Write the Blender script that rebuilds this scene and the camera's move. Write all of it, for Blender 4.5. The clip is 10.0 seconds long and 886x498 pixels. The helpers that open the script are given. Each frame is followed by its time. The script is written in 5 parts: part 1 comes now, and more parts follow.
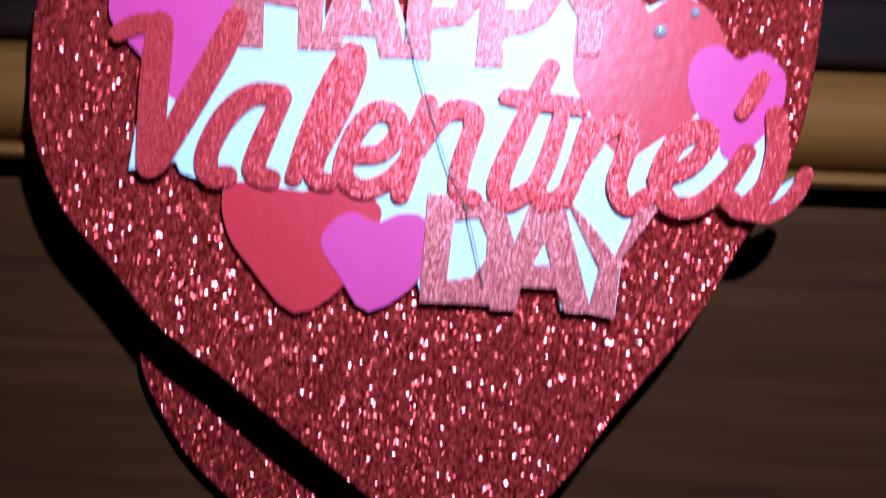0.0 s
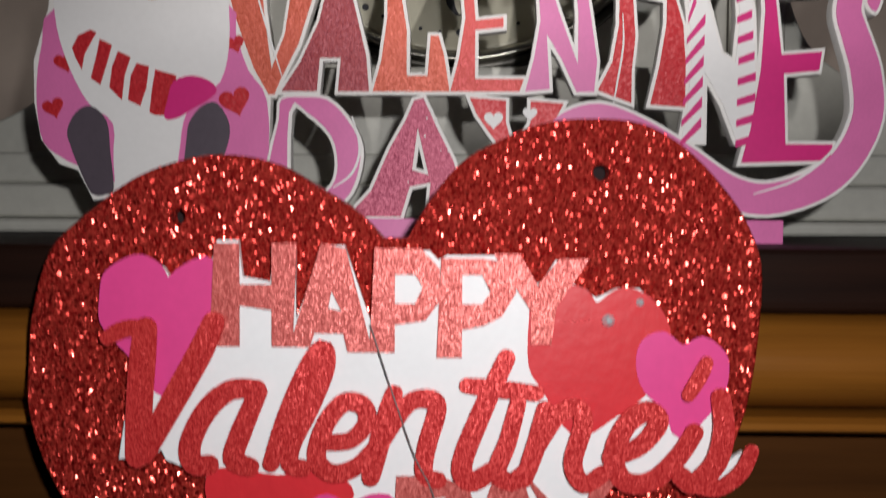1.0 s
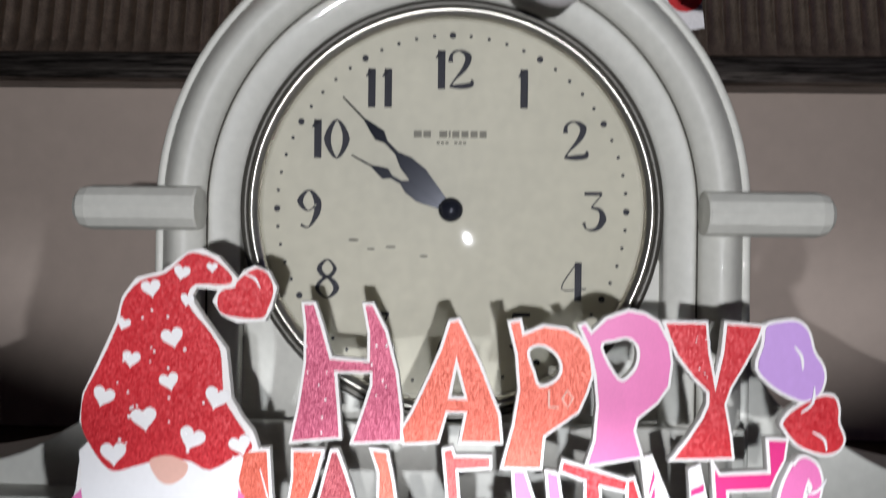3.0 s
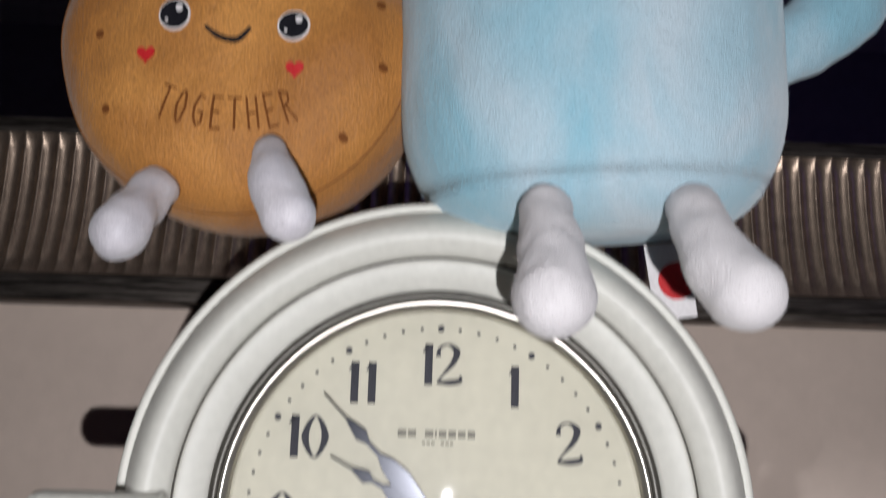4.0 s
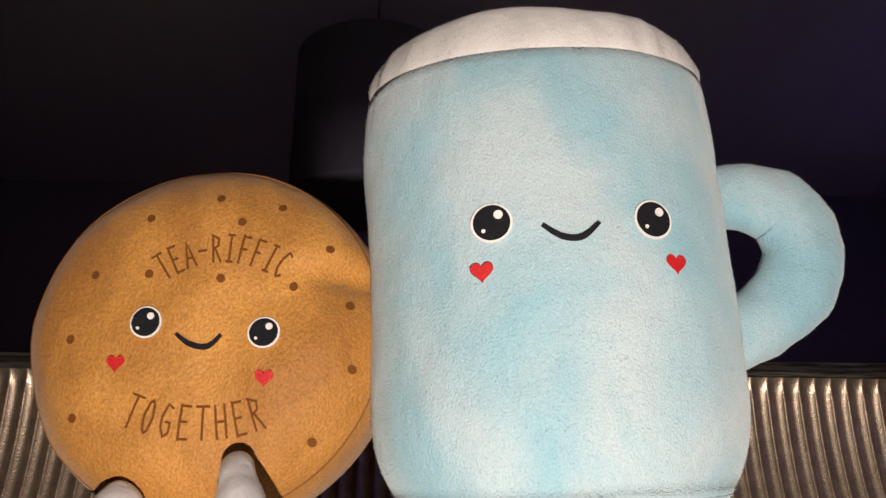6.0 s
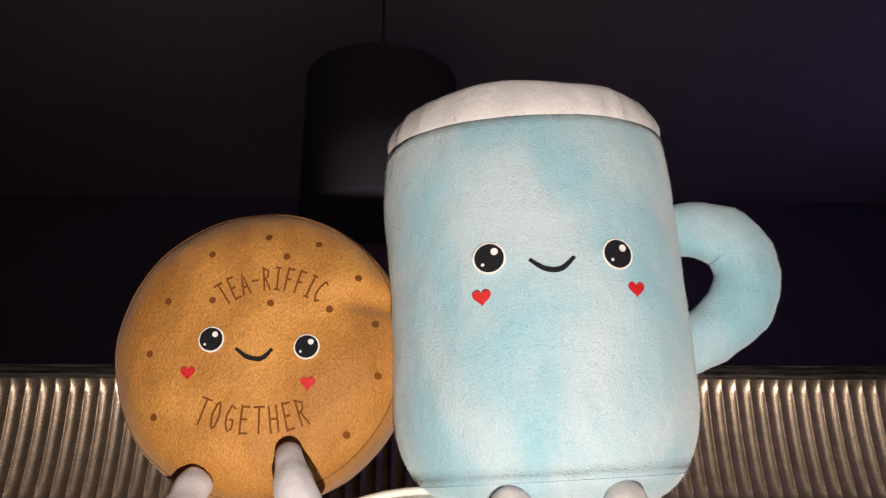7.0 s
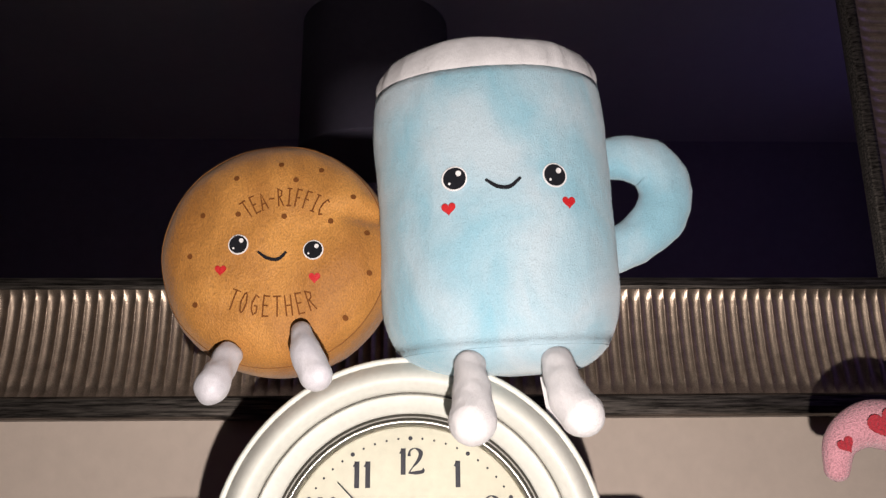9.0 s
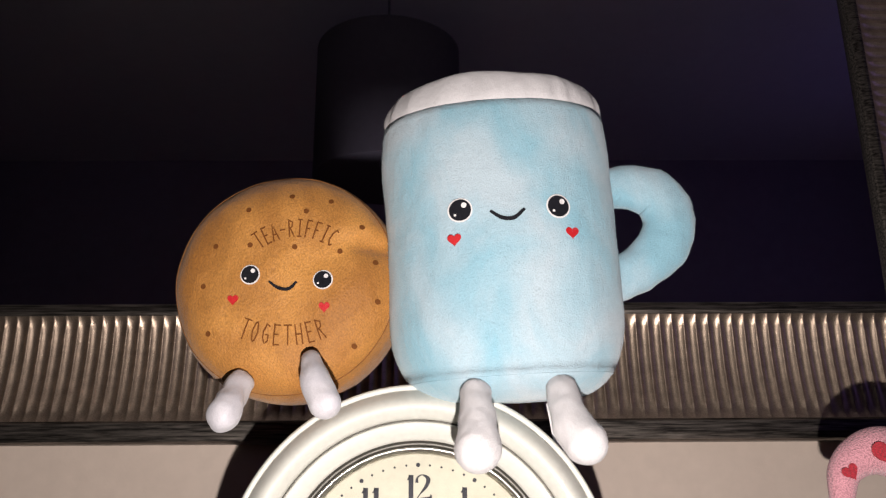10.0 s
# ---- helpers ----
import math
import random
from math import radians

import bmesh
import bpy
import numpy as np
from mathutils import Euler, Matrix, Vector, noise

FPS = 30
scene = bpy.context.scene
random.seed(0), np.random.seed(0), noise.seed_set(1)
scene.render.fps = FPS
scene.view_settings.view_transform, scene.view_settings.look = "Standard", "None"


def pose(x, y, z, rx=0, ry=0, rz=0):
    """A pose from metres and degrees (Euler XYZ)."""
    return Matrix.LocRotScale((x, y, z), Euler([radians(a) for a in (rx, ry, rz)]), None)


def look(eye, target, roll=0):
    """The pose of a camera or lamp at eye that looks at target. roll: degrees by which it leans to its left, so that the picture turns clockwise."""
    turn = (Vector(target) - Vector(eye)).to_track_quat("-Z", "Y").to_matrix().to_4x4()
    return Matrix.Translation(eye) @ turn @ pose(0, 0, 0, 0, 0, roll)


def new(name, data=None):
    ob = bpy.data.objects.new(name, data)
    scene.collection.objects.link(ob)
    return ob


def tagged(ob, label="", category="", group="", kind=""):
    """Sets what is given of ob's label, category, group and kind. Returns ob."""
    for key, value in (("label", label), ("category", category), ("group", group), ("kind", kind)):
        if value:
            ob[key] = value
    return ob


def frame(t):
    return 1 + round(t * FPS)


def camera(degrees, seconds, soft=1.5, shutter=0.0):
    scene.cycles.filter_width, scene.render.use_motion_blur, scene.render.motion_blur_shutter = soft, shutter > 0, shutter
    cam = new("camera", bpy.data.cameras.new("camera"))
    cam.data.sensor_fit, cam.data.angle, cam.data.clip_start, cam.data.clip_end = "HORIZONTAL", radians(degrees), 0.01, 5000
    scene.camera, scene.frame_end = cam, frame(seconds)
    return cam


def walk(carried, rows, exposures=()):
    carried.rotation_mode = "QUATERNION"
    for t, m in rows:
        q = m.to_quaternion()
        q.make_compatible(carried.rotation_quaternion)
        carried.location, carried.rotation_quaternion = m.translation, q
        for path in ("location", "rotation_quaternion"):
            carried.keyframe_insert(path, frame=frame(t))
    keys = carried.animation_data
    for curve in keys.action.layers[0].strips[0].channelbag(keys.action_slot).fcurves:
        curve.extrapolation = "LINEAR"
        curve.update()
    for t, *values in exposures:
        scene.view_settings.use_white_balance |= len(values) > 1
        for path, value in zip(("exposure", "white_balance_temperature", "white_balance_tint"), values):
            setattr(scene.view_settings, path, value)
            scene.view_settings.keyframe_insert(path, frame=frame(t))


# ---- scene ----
# camera and its walk
cam = camera(58.1, 10.0, soft=1.3, shutter=0.5)
PATH = [
    (0, (-0.0095, -0.3289, -0.0445), (-0.0078, 0.1694, -0.0855), 2.14),
    (0.5, (-0.0037, -0.3301, -0.0161), (-0.0125, 0.1692, -0.0417), 0.87),
    (1, (0.0015, -0.3370, 0.0094), (-0.0104, 0.1625, -0.0113), 0.28),
    (1.5, (0.0005, -0.3393, 0.0390), (-0.0100, 0.1603, 0.0224), -0.21),
    (2, (-0.0001, -0.3405, 0.0742), (-0.0003, 0.1594, 0.0649), -0.31),
    (2.2, (0.0059, -0.3453, 0.0916), (-0.0023, 0.1543, 0.0754), -0.70),
    (3.3, (0.0040, -0.3625, 0.1650), (-0.0017, 0.1373, 0.1792), 1.56),
    (3.5, (-0.0042, -0.3552, 0.1768), (0.0045, 0.1439, 0.2058), 1.70),
    (4, (-0.0030, -0.3481, 0.2196), (0.0008, 0.1447, 0.3041), 1.75),
    (4.5, (-0.0067, -0.3489, 0.2473), (0.0077, 0.1360, 0.3686), 1.32),
    (5, (-0.0029, -0.3463, 0.2795), (0.0160, 0.1351, 0.4132), 0.55),
    (5.5, (-0.0025, -0.3519, 0.2953), (0.0148, 0.1241, 0.4475), 0.28),
    (5.7, (-0.0000, -0.3555, 0.2959), (0.0171, 0.1178, 0.4562), 0.48),
    (6.8, (-0.0070, -0.4406, 0.2822), (0.0066, 0.0318, 0.4454), -0.25),
    (7, (-0.0069, -0.4560, 0.2787), (0.0079, 0.0157, 0.4438), -0.21),
    (7.5, (0.0016, -0.4854, 0.2632), (0.0241, -0.0097, 0.4153), -0.76),
    (8, (0.0035, -0.5106, 0.2499), (0.0186, -0.0317, 0.3929), -0.30),
    (8.5, (0.0033, -0.5408, 0.2337), (0.0164, -0.0578, 0.3624), -0.26),
    (9, (0.0043, -0.5665, 0.2255), (0.0207, -0.0843, 0.3566), -0.47),
    (9.5, (0.0070, -0.5808, 0.2256), (0.0194, -0.1010, 0.3659), -0.42),
    (10, (0.0104, -0.5806, 0.2301), (0.0171, -0.1012, 0.3722), -0.39),
]
EXPOSURE = [
    (0.0, -1.4, 3900, 3),
    (0.4, -1.8, 4900, 9),
    (0.8, -2.1, 6300, 10),
    (1.5, -1.7, 6400, 10),
    (2.2, -1.32, 6200, 10),
    (3.3, -0.78, 5800, 9),
    (3.6, -0.6, 5900, 9),
    (4.1, -0.36, 6000, 11),
    (5.0, -0.08, 6700, 13),
    (5.5, 0.12, 7500, 13),
    (7.0, 0.22, 7300, 13),
    (8.5, 0.2, 6800, 13),
    (10.0, 0.28, 6600, 13),
]
walk(cam, [(t, look(e, a, r)) for t, e, a, r in PATH], EXPOSURE)

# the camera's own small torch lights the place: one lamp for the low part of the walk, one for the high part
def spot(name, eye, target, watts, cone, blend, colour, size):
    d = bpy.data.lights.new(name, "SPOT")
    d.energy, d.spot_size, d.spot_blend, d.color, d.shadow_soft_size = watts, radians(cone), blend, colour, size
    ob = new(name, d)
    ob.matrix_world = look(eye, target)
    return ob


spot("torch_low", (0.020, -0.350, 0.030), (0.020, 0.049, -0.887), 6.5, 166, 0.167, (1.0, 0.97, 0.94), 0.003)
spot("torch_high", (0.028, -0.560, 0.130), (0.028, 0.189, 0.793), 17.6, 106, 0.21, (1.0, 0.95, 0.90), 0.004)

world = bpy.data.worlds.new("world")
world.use_nodes = True
world.node_tree.nodes["Background"].inputs[0].default_value = (0.02, 0.015, 0.04, 1)
world.node_tree.nodes["Background"].inputs[1].default_value = 0.3
scene.world = world

# dim violet room light, seen in the mirror
d = bpy.data.lights.new("room_light", "AREA")
d.energy, d.size, d.color = 0.7, 0.5, (0.36, 0.26, 1.0)
new("room_light", d).matrix_world = look((2.0, -1.0, 0.75), (0.3, -1.1, 1.62))


# ---- materials ----
def nodes(name):
    m = bpy.data.materials.new(name)
    m.use_nodes = True
    t = m.node_tree
    return m, t, t.nodes["Principled BSDF"]


def plain(name, colour, rough=0.5, metal=0.0, vary=0.12, scale=60.0, bump=0.0, bump_scale=400.0, coat=0.0, sheen=0.0, sub=0.0):
    """A surface with broad stains, fine grain and a fine relief."""
    m, t, b = nodes(name)
    n, l = t.nodes, t.links
    co = n.new("ShaderNodeTexCoord")
    big, fine = n.new("ShaderNodeTexNoise"), n.new("ShaderNodeTexNoise")
    big.inputs["Scale"].default_value, fine.inputs["Scale"].default_value = scale, scale * 9
    big.inputs["Detail"].default_value = fine.inputs["Detail"].default_value = 3
    l.new(co.outputs["Object"], big.inputs["Vector"])
    l.new(co.outputs["Object"], fine.inputs["Vector"])
    add = n.new("ShaderNodeMath")
    add.operation = "ADD"
    l.new(big.outputs["Fac"], add.inputs[0])
    l.new(fine.outputs["Fac"], add.inputs[1])
    ramp = n.new("ShaderNodeMapRange")
    ramp.inputs[1].default_value, ramp.inputs[2].default_value = 0.6, 1.4
    ramp.inputs[3].default_value, ramp.inputs[4].default_value = 1 - vary, 1 + vary
    l.new(add.outputs[0], ramp.inputs[0])
    mul = n.new("ShaderNodeVectorMath")
    mul.operation = "SCALE"
    mul.inputs[0].default_value = colour
    l.new(ramp.outputs[0], mul.inputs["Scale"])
    l.new(mul.outputs[0], b.inputs["Base Color"])
    b.inputs["Roughness"].default_value, b.inputs["Metallic"].default_value = rough, metal
    b.inputs["Coat Weight"].default_value, b.inputs["Sheen Weight"].default_value = coat, sheen
    if bump:
        g, bp = n.new("ShaderNodeTexNoise"), n.new("ShaderNodeBump")
        g.inputs["Scale"].default_value, g.inputs["Detail"].default_value = bump_scale, 4
        bp.inputs["Strength"].default_value, bp.inputs["Distance"].default_value = bump, 0.001
        l.new(co.outputs["Object"], g.inputs["Vector"])
        l.new(g.outputs["Fac"], bp.inputs["Height"])
        l.new(bp.outputs[0], b.inputs["Normal"])
    return m


def glitter(name, dark, light, scale, tilt, rough=0.25, metal=0.8):
    """Flakes, each with a tilt and a tone of its own."""
    m, t, b = nodes(name)
    n, l = t.nodes, t.links
    co, cell = n.new("ShaderNodeTexCoord"), n.new("ShaderNodeTexVoronoi")
    cell.inputs["Scale"].default_value = scale
    l.new(co.outputs["Object"], cell.inputs["Vector"])
    geo = n.new("ShaderNodeNewGeometry")
    sub, sc, add, nor = (n.new("ShaderNodeVectorMath") for _ in range(4))
    sub.operation, sc.operation, add.operation, nor.operation = "SUBTRACT", "SCALE", "ADD", "NORMALIZE"
    sub.inputs[1].default_value = (0.5, 0.5, 0.5)
    sc.inputs["Scale"].default_value = tilt
    l.new(cell.outputs["Color"], sub.inputs[0])
    l.new(sub.outputs[0], sc.inputs[0])
    l.new(geo.outputs["Normal"], add.inputs[0])
    l.new(sc.outputs[0], add.inputs[1])
    l.new(add.outputs[0], nor.inputs[0])
    l.new(nor.outputs[0], b.inputs["Normal"])
    sep, mix = n.new("ShaderNodeSeparateColor"), n.new("ShaderNodeMix")
    mix.data_type = "RGBA"
    l.new(cell.outputs["Color"], sep.inputs[0])
    l.new(sep.outputs[2], mix.inputs[0])
    mix.inputs[6].default_value, mix.inputs[7].default_value = (*dark, 1), (*light, 1)
    l.new(mix.outputs[2], b.inputs["Base Color"])
    b.inputs["Roughness"].default_value, b.inputs["Metallic"].default_value = rough, metal
    return m


def wood(name, dark, light, rough=0.35, coat=0.3):
    m, t, b = nodes(name)
    n, l = t.nodes, t.links
    co, mp = n.new("ShaderNodeTexCoord"), n.new("ShaderNodeMapping")
    mp.inputs["Scale"].default_value = (3, 40, 60)
    g, w = n.new("ShaderNodeTexNoise"), n.new("ShaderNodeTexNoise")
    g.inputs["Scale"].default_value, g.inputs["Detail"].default_value = 3, 8
    w.inputs["Scale"].default_value = 6
    l.new(co.outputs["Object"], mp.inputs[0])
    l.new(mp.outputs[0], g.inputs["Vector"])
    l.new(co.outputs["Object"], w.inputs["Vector"])
    mixf, mix = n.new("ShaderNodeMath"), n.new("ShaderNodeMix")
    mixf.operation = "MULTIPLY_ADD"
    l.new(g.outputs["Fac"], mixf.inputs[0])
    mixf.inputs[1].default_value = 1.6
    mixf.inputs[2].default_value = -0.3
    mix.data_type = "RGBA"
    l.new(mixf.outputs[0], mix.inputs[0])
    mix.inputs[6].default_value, mix.inputs[7].default_value = (*dark, 1), (*light, 1)
    l.new(mix.outputs[2], b.inputs["Base Color"])
    bp = n.new("ShaderNodeBump")
    bp.inputs["Strength"].default_value, bp.inputs["Distance"].default_value = 0.15, 0.0005
    l.new(g.outputs["Fac"], bp.inputs["Height"])
    l.new(bp.outputs[0], b.inputs["Normal"])
    b.inputs["Roughness"].default_value, b.inputs["Coat Weight"].default_value = rough, coat
    b.inputs["Specular IOR Level"].default_value = 0.25
    return m


def plush(name, low, high, scale=14.0, grain=2200.0, bump=0.5, sheen=0.5, rough=0.9, speck=0.36):
    """Short-pile fabric, brushed into broad patches of two tones."""
    m, t, b = nodes(name)
    n, l = t.nodes, t.links
    co = n.new("ShaderNodeTexCoord")
    big, fine = n.new("ShaderNodeTexNoise"), n.new("ShaderNodeTexNoise")
    big.inputs["Scale"].default_value, big.inputs["Detail"].default_value, big.inputs["Distortion"].default_value = scale, 5, 0.6
    fine.inputs["Scale"].default_value, fine.inputs["Detail"].default_value = grain, 2
    brush = n.new("ShaderNodeMapping")
    brush.inputs["Scale"].default_value = (1.0, 1.0, 0.75)
    l.new(co.outputs["Object"], brush.inputs[0])
    l.new(brush.outputs[0], big.inputs["Vector"])
    l.new(brush.outputs[0], fine.inputs["Vector"])
    ramp = n.new("ShaderNodeMapRange")
    ramp.inputs[1].default_value, ramp.inputs[2].default_value = 0.36, 0.66
    l.new(big.outputs["Fac"], ramp.inputs[0])
    mix, mul = n.new("ShaderNodeMix"), n.new("ShaderNodeMix")
    mix.data_type = mul.data_type = "RGBA"
    mul.blend_type = "MULTIPLY"
    mul.inputs[0].default_value = speck
    l.new(ramp.outputs[0], mix.inputs[0])
    mix.inputs[6].default_value, mix.inputs[7].default_value = (*low, 1), (*high, 1)
    l.new(mix.outputs[2], mul.inputs[6])
    l.new(fine.outputs["Fac"], mul.inputs[7])
    l.new(mul.outputs[2], b.inputs["Base Color"])
    bp = n.new("ShaderNodeBump")
    bp.inputs["Strength"].default_value, bp.inputs["Distance"].default_value = bump, 0.0006
    l.new(fine.outputs["Fac"], bp.inputs["Height"])
    dent, bd = n.new("ShaderNodeTexNoise"), n.new("ShaderNodeBump")
    dent.inputs["Scale"].default_value, dent.inputs["Detail"].default_value = 85, 4
    bd.inputs["Strength"].default_value, bd.inputs["Distance"].default_value = 0.35, 0.004
    l.new(brush.outputs[0], dent.inputs["Vector"])
    l.new(dent.outputs["Fac"], bd.inputs["Height"])
    l.new(bd.outputs[0], bp.inputs["Normal"])
    l.new(bp.outputs[0], b.inputs["Normal"])
    b.inputs["Roughness"].default_value, b.inputs["Sheen Weight"].default_value = rough, sheen
    return m


def brushed(name, dark, light):
    """Worn metal leaf, rubbed through in long streaks."""
    m, t, b = nodes(name)
    n, l = t.nodes, t.links
    co, mp, g, ramp, mix, bp = (n.new("ShaderNode" + k) for k in ("TexCoord", "Mapping", "TexNoise", "MapRange", "Mix", "Bump"))
    mp.inputs["Scale"].default_value = (14, 260, 260)
    g.inputs["Scale"].default_value, g.inputs["Detail"].default_value, g.inputs["Roughness"].default_value = 1.5, 6, 0.65
    l.new(co.outputs["Object"], mp.inputs[0])
    l.new(mp.outputs[0], g.inputs["Vector"])
    ramp.inputs[1].default_value, ramp.inputs[2].default_value = 0.40, 0.72
    l.new(g.outputs["Fac"], ramp.inputs[0])
    mix.data_type = "RGBA"
    l.new(ramp.outputs[0], mix.inputs[0])
    mix.inputs[6].default_value, mix.inputs[7].default_value = (*dark, 1), (*light, 1)
    l.new(mix.outputs[2], b.inputs["Base Color"])
    bp.inputs["Strength"].default_value, bp.inputs["Distance"].default_value = 0.25, 0.0006
    l.new(g.outputs["Fac"], bp.inputs["Height"])
    l.new(bp.outputs[0], b.inputs["Normal"])
    b.inputs["Metallic"].default_value, b.inputs["Roughness"].default_value = 0.9, 0.42
    return m


def knit(name, colour):
    m, t, b = nodes(name)
    n, l = t.nodes, t.links
    co, br, bp = n.new("ShaderNodeTexCoord"), n.new("ShaderNodeTexVoronoi"), n.new("ShaderNodeBump")
    br.inputs["Scale"].default_value = 820
    l.new(co.outputs["Object"], br.inputs["Vector"])
    mix = n.new("ShaderNodeMix")
    mix.data_type = "RGBA"
    l.new(br.outputs["Distance"], mix.inputs[0])
    mix.inputs[6].default_value = (*colour, 1)
    mix.inputs[7].default_value = (*[c * 0.45 for c in colour], 1)
    l.new(mix.outputs[2], b.inputs["Base Color"])
    bp.inputs["Strength"].default_value, bp.inputs["Distance"].default_value = 0.8, 0.001
    bp.invert = True
    l.new(br.outputs["Distance"], bp.inputs["Height"])
    l.new(bp.outputs[0], b.inputs["Normal"])
    b.inputs["Roughness"].default_value, b.inputs["Sheen Weight"].default_value = 0.85, 0.3
    return m


WALL = plain("beige_wall_paint", (0.63, 0.515, 0.44), 0.7, vary=0.06, scale=8, bump=0.12, bump_scale=300)
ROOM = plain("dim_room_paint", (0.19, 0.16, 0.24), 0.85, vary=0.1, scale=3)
CEIL = plain("ceiling_paint", (0.5, 0.48, 0.5), 0.8, vary=0.05, scale=3)
CARPET = plain("dark_carpet", (0.05, 0.045, 0.05), 0.95, vary=0.2, scale=20, bump=0.4)
DARKWOOD = wood("dark_stained_wood", (0.006, 0.0025, 0.002), (0.026, 0.010, 0.006), 0.55, 0.0)
GOLDWOOD = wood("honey_wood", (0.12, 0.040, 0.005), (0.31, 0.115, 0.015), 0.4, 0.15)
BROWNWOOD = wood("brown_panel_wood", (0.034, 0.011, 0.002), (0.085, 0.030, 0.006), 0.7, 0.0)
SILVER = plain("aged_silver_leaf", (0.50, 0.385, 0.30), 0.36, 0.9, 0.35, 90, 0.25, 700)
SILVERDARK = brushed("worn_dark_silver", (0.035, 0.030, 0.027), (0.30, 0.26, 0.23))
CLOCKPAINT = plain("cream_clock_paint", (0.62, 0.61, 0.555), 0.5, 0.0, 0.08, 25, 0.06, 300, coat=0.06)
BEZEL = plain("bezel_metal", (0.50, 0.48, 0.43), 0.3, 1.0, 0.15, 80)
# darkened so that the clock's narrow gaps carry their shade in the colour
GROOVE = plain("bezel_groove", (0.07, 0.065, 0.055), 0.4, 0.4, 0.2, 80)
DIAL = plain("aged_dial_paper", (0.50, 0.475, 0.38), 0.55, 0.0, 0.10, 18, 0.03, 500)
INK = plain("dial_ink", (0.045, 0.045, 0.055), 0.6, vary=0.2)
FADED = plain("faded_ink", (0.22, 0.21, 0.18), 0.6, vary=0.2)
HANDMETAL = plain("blued_hand_metal", (0.016, 0.018, 0.028), 0.22, 0.4, 0.1)
MIRROR, _t, _b = nodes("mirror_silvering")
_b.inputs["Base Color"].default_value = (0.75, 0.75, 0.78, 1)
_b.inputs["Metallic"].default_value, _b.inputs["Roughness"].default_value = 1.0, 0.02
GLASS, _t, _b = nodes("clock_glass")
_mix, _clear, _gloss, _fr = (_t.nodes.new("ShaderNode" + k) for k in ("MixShader", "BsdfTransparent", "BsdfGlossy", "Fresnel"))
_gloss.inputs["Roughness"].default_value = 0.03
_fr.inputs["IOR"].default_value = 1.35
_t.links.new(_fr.outputs[0], _mix.inputs[0])
_t.links.new(_clear.outputs[0], _mix.inputs[1])
_t.links.new(_gloss.outputs[0], _mix.inputs[2])
_t.links.new(_mix.outputs[0], _t.nodes["Material Output"].inputs["Surface"])
HEARTGLITTER = glitter("red_glitter_foam", (0.42, 0.008, 0.010), (0.90, 0.085, 0.06), 2000, 1.3, 0.2, 0.65)
# near-black colour that gives the plaque's holes their shade
BACKING_DARK = plain("backing_shade", (0.012, 0.004, 0.005), 0.95)
CARDWHITE = plain("white_card", (0.80, 0.80, 0.82), 0.5, vary=0.03, scale=80)
SCRIPT = glitter("red_script_glitter", (0.50, 0.015, 0.02), (0.72, 0.06, 0.055), 3600, 0.4, 0.38, 0.3)
ROSE = glitter("rose_glitter_print", (0.52, 0.075, 0.07), (0.70, 0.17, 0.15), 3600, 0.4, 0.4, 0.3)
PINKCARD = plain("magenta_card", (0.70, 0.055, 0.25), 0.45, vary=0.05)
REDCARD = plain("red_card", (0.62, 0.025, 0.035), 0.4, vary=0.06, bump=0.1)
GEM_M = plain("rhinestone", (0.75, 0.8, 0.85), 0.08, 0.6)
HAIRM = plain("grey_thread", (0.16, 0.15, 0.15), 0.7)
WHITEMDF = plain("white_painted_board", (0.80, 0.77, 0.75), 0.5, vary=0.03, scale=60)
SIGNRED = glitter("red_sign_print", (0.48, 0.012, 0.02), (0.62, 0.03, 0.04), 1500, 0.25, 0.45, 0.1)
SIGNCORAL = glitter("coral_glitter_print", (0.54, 0.085, 0.05), (0.72, 0.155, 0.095), 3000, 0.38, 0.45, 0.2)
SIGNBERRY = glitter("berry_glitter_print", (0.36, 0.04, 0.10), (0.56, 0.12, 0.2), 3000, 0.38, 0.45, 0.2)
SIGNMAROON = glitter("maroon_glitter_print", (0.24, 0.02, 0.04), (0.48, 0.09, 0.10), 3000, 0.38, 0.45, 0.2)
SIGNROSE = glitter("rose_red_print", (0.52, 0.04, 0.05), (0.72, 0.12, 0.1), 3000, 0.38, 0.45, 0.2)
SIGNPINK = plain("pink_sign_print", (0.72, 0.17, 0.42), 0.45, vary=0.06, scale=120)
SIGNMAGENTA = plain("magenta_sign_print", (0.66, 0.02, 0.2), 0.45, vary=0.05)
SIGNLILAC = plain("lilac_sign_print", (0.50, 0.30, 0.66), 0.4, vary=0.05)
SIGNWHITE = plain("white_sign_print", (0.82, 0.80, 0.80), 0.5, vary=0.03)
SIGNGREY = plain("grey_sign_print", (0.085, 0.065, 0.085), 0.5, vary=0.1)
SIGNSKIN = plain("peach_sign_print", (0.72, 0.42, 0.34), 0.5, vary=0.05)
BISCUIT = plush("biscuit_plush", (0.53, 0.208, 0.034), (0.86, 0.385, 0.084), 16, 900, 1.0, 0.15, 0.65, 0.7)
BISCUITDARK = plain("brown_print", (0.16, 0.055, 0.015), 0.8, vary=0.15)
BLUE = plush("blue_plush", (0.30, 0.56, 0.68), (0.54, 0.66, 0.735), 18, 1300, 0.9, 0.4)
WHITEPLUSH = plush("white_plush", (0.68, 0.65, 0.66), (0.78, 0.745, 0.755), 30, 1500, 0.6, 0.15, 0.9, 0.2)
SATIN = plush("silvery_white_fabric", (0.66, 0.63, 0.68), (0.80, 0.76, 0.80), 60, 1500, 0.4, 0.2, 0.5)
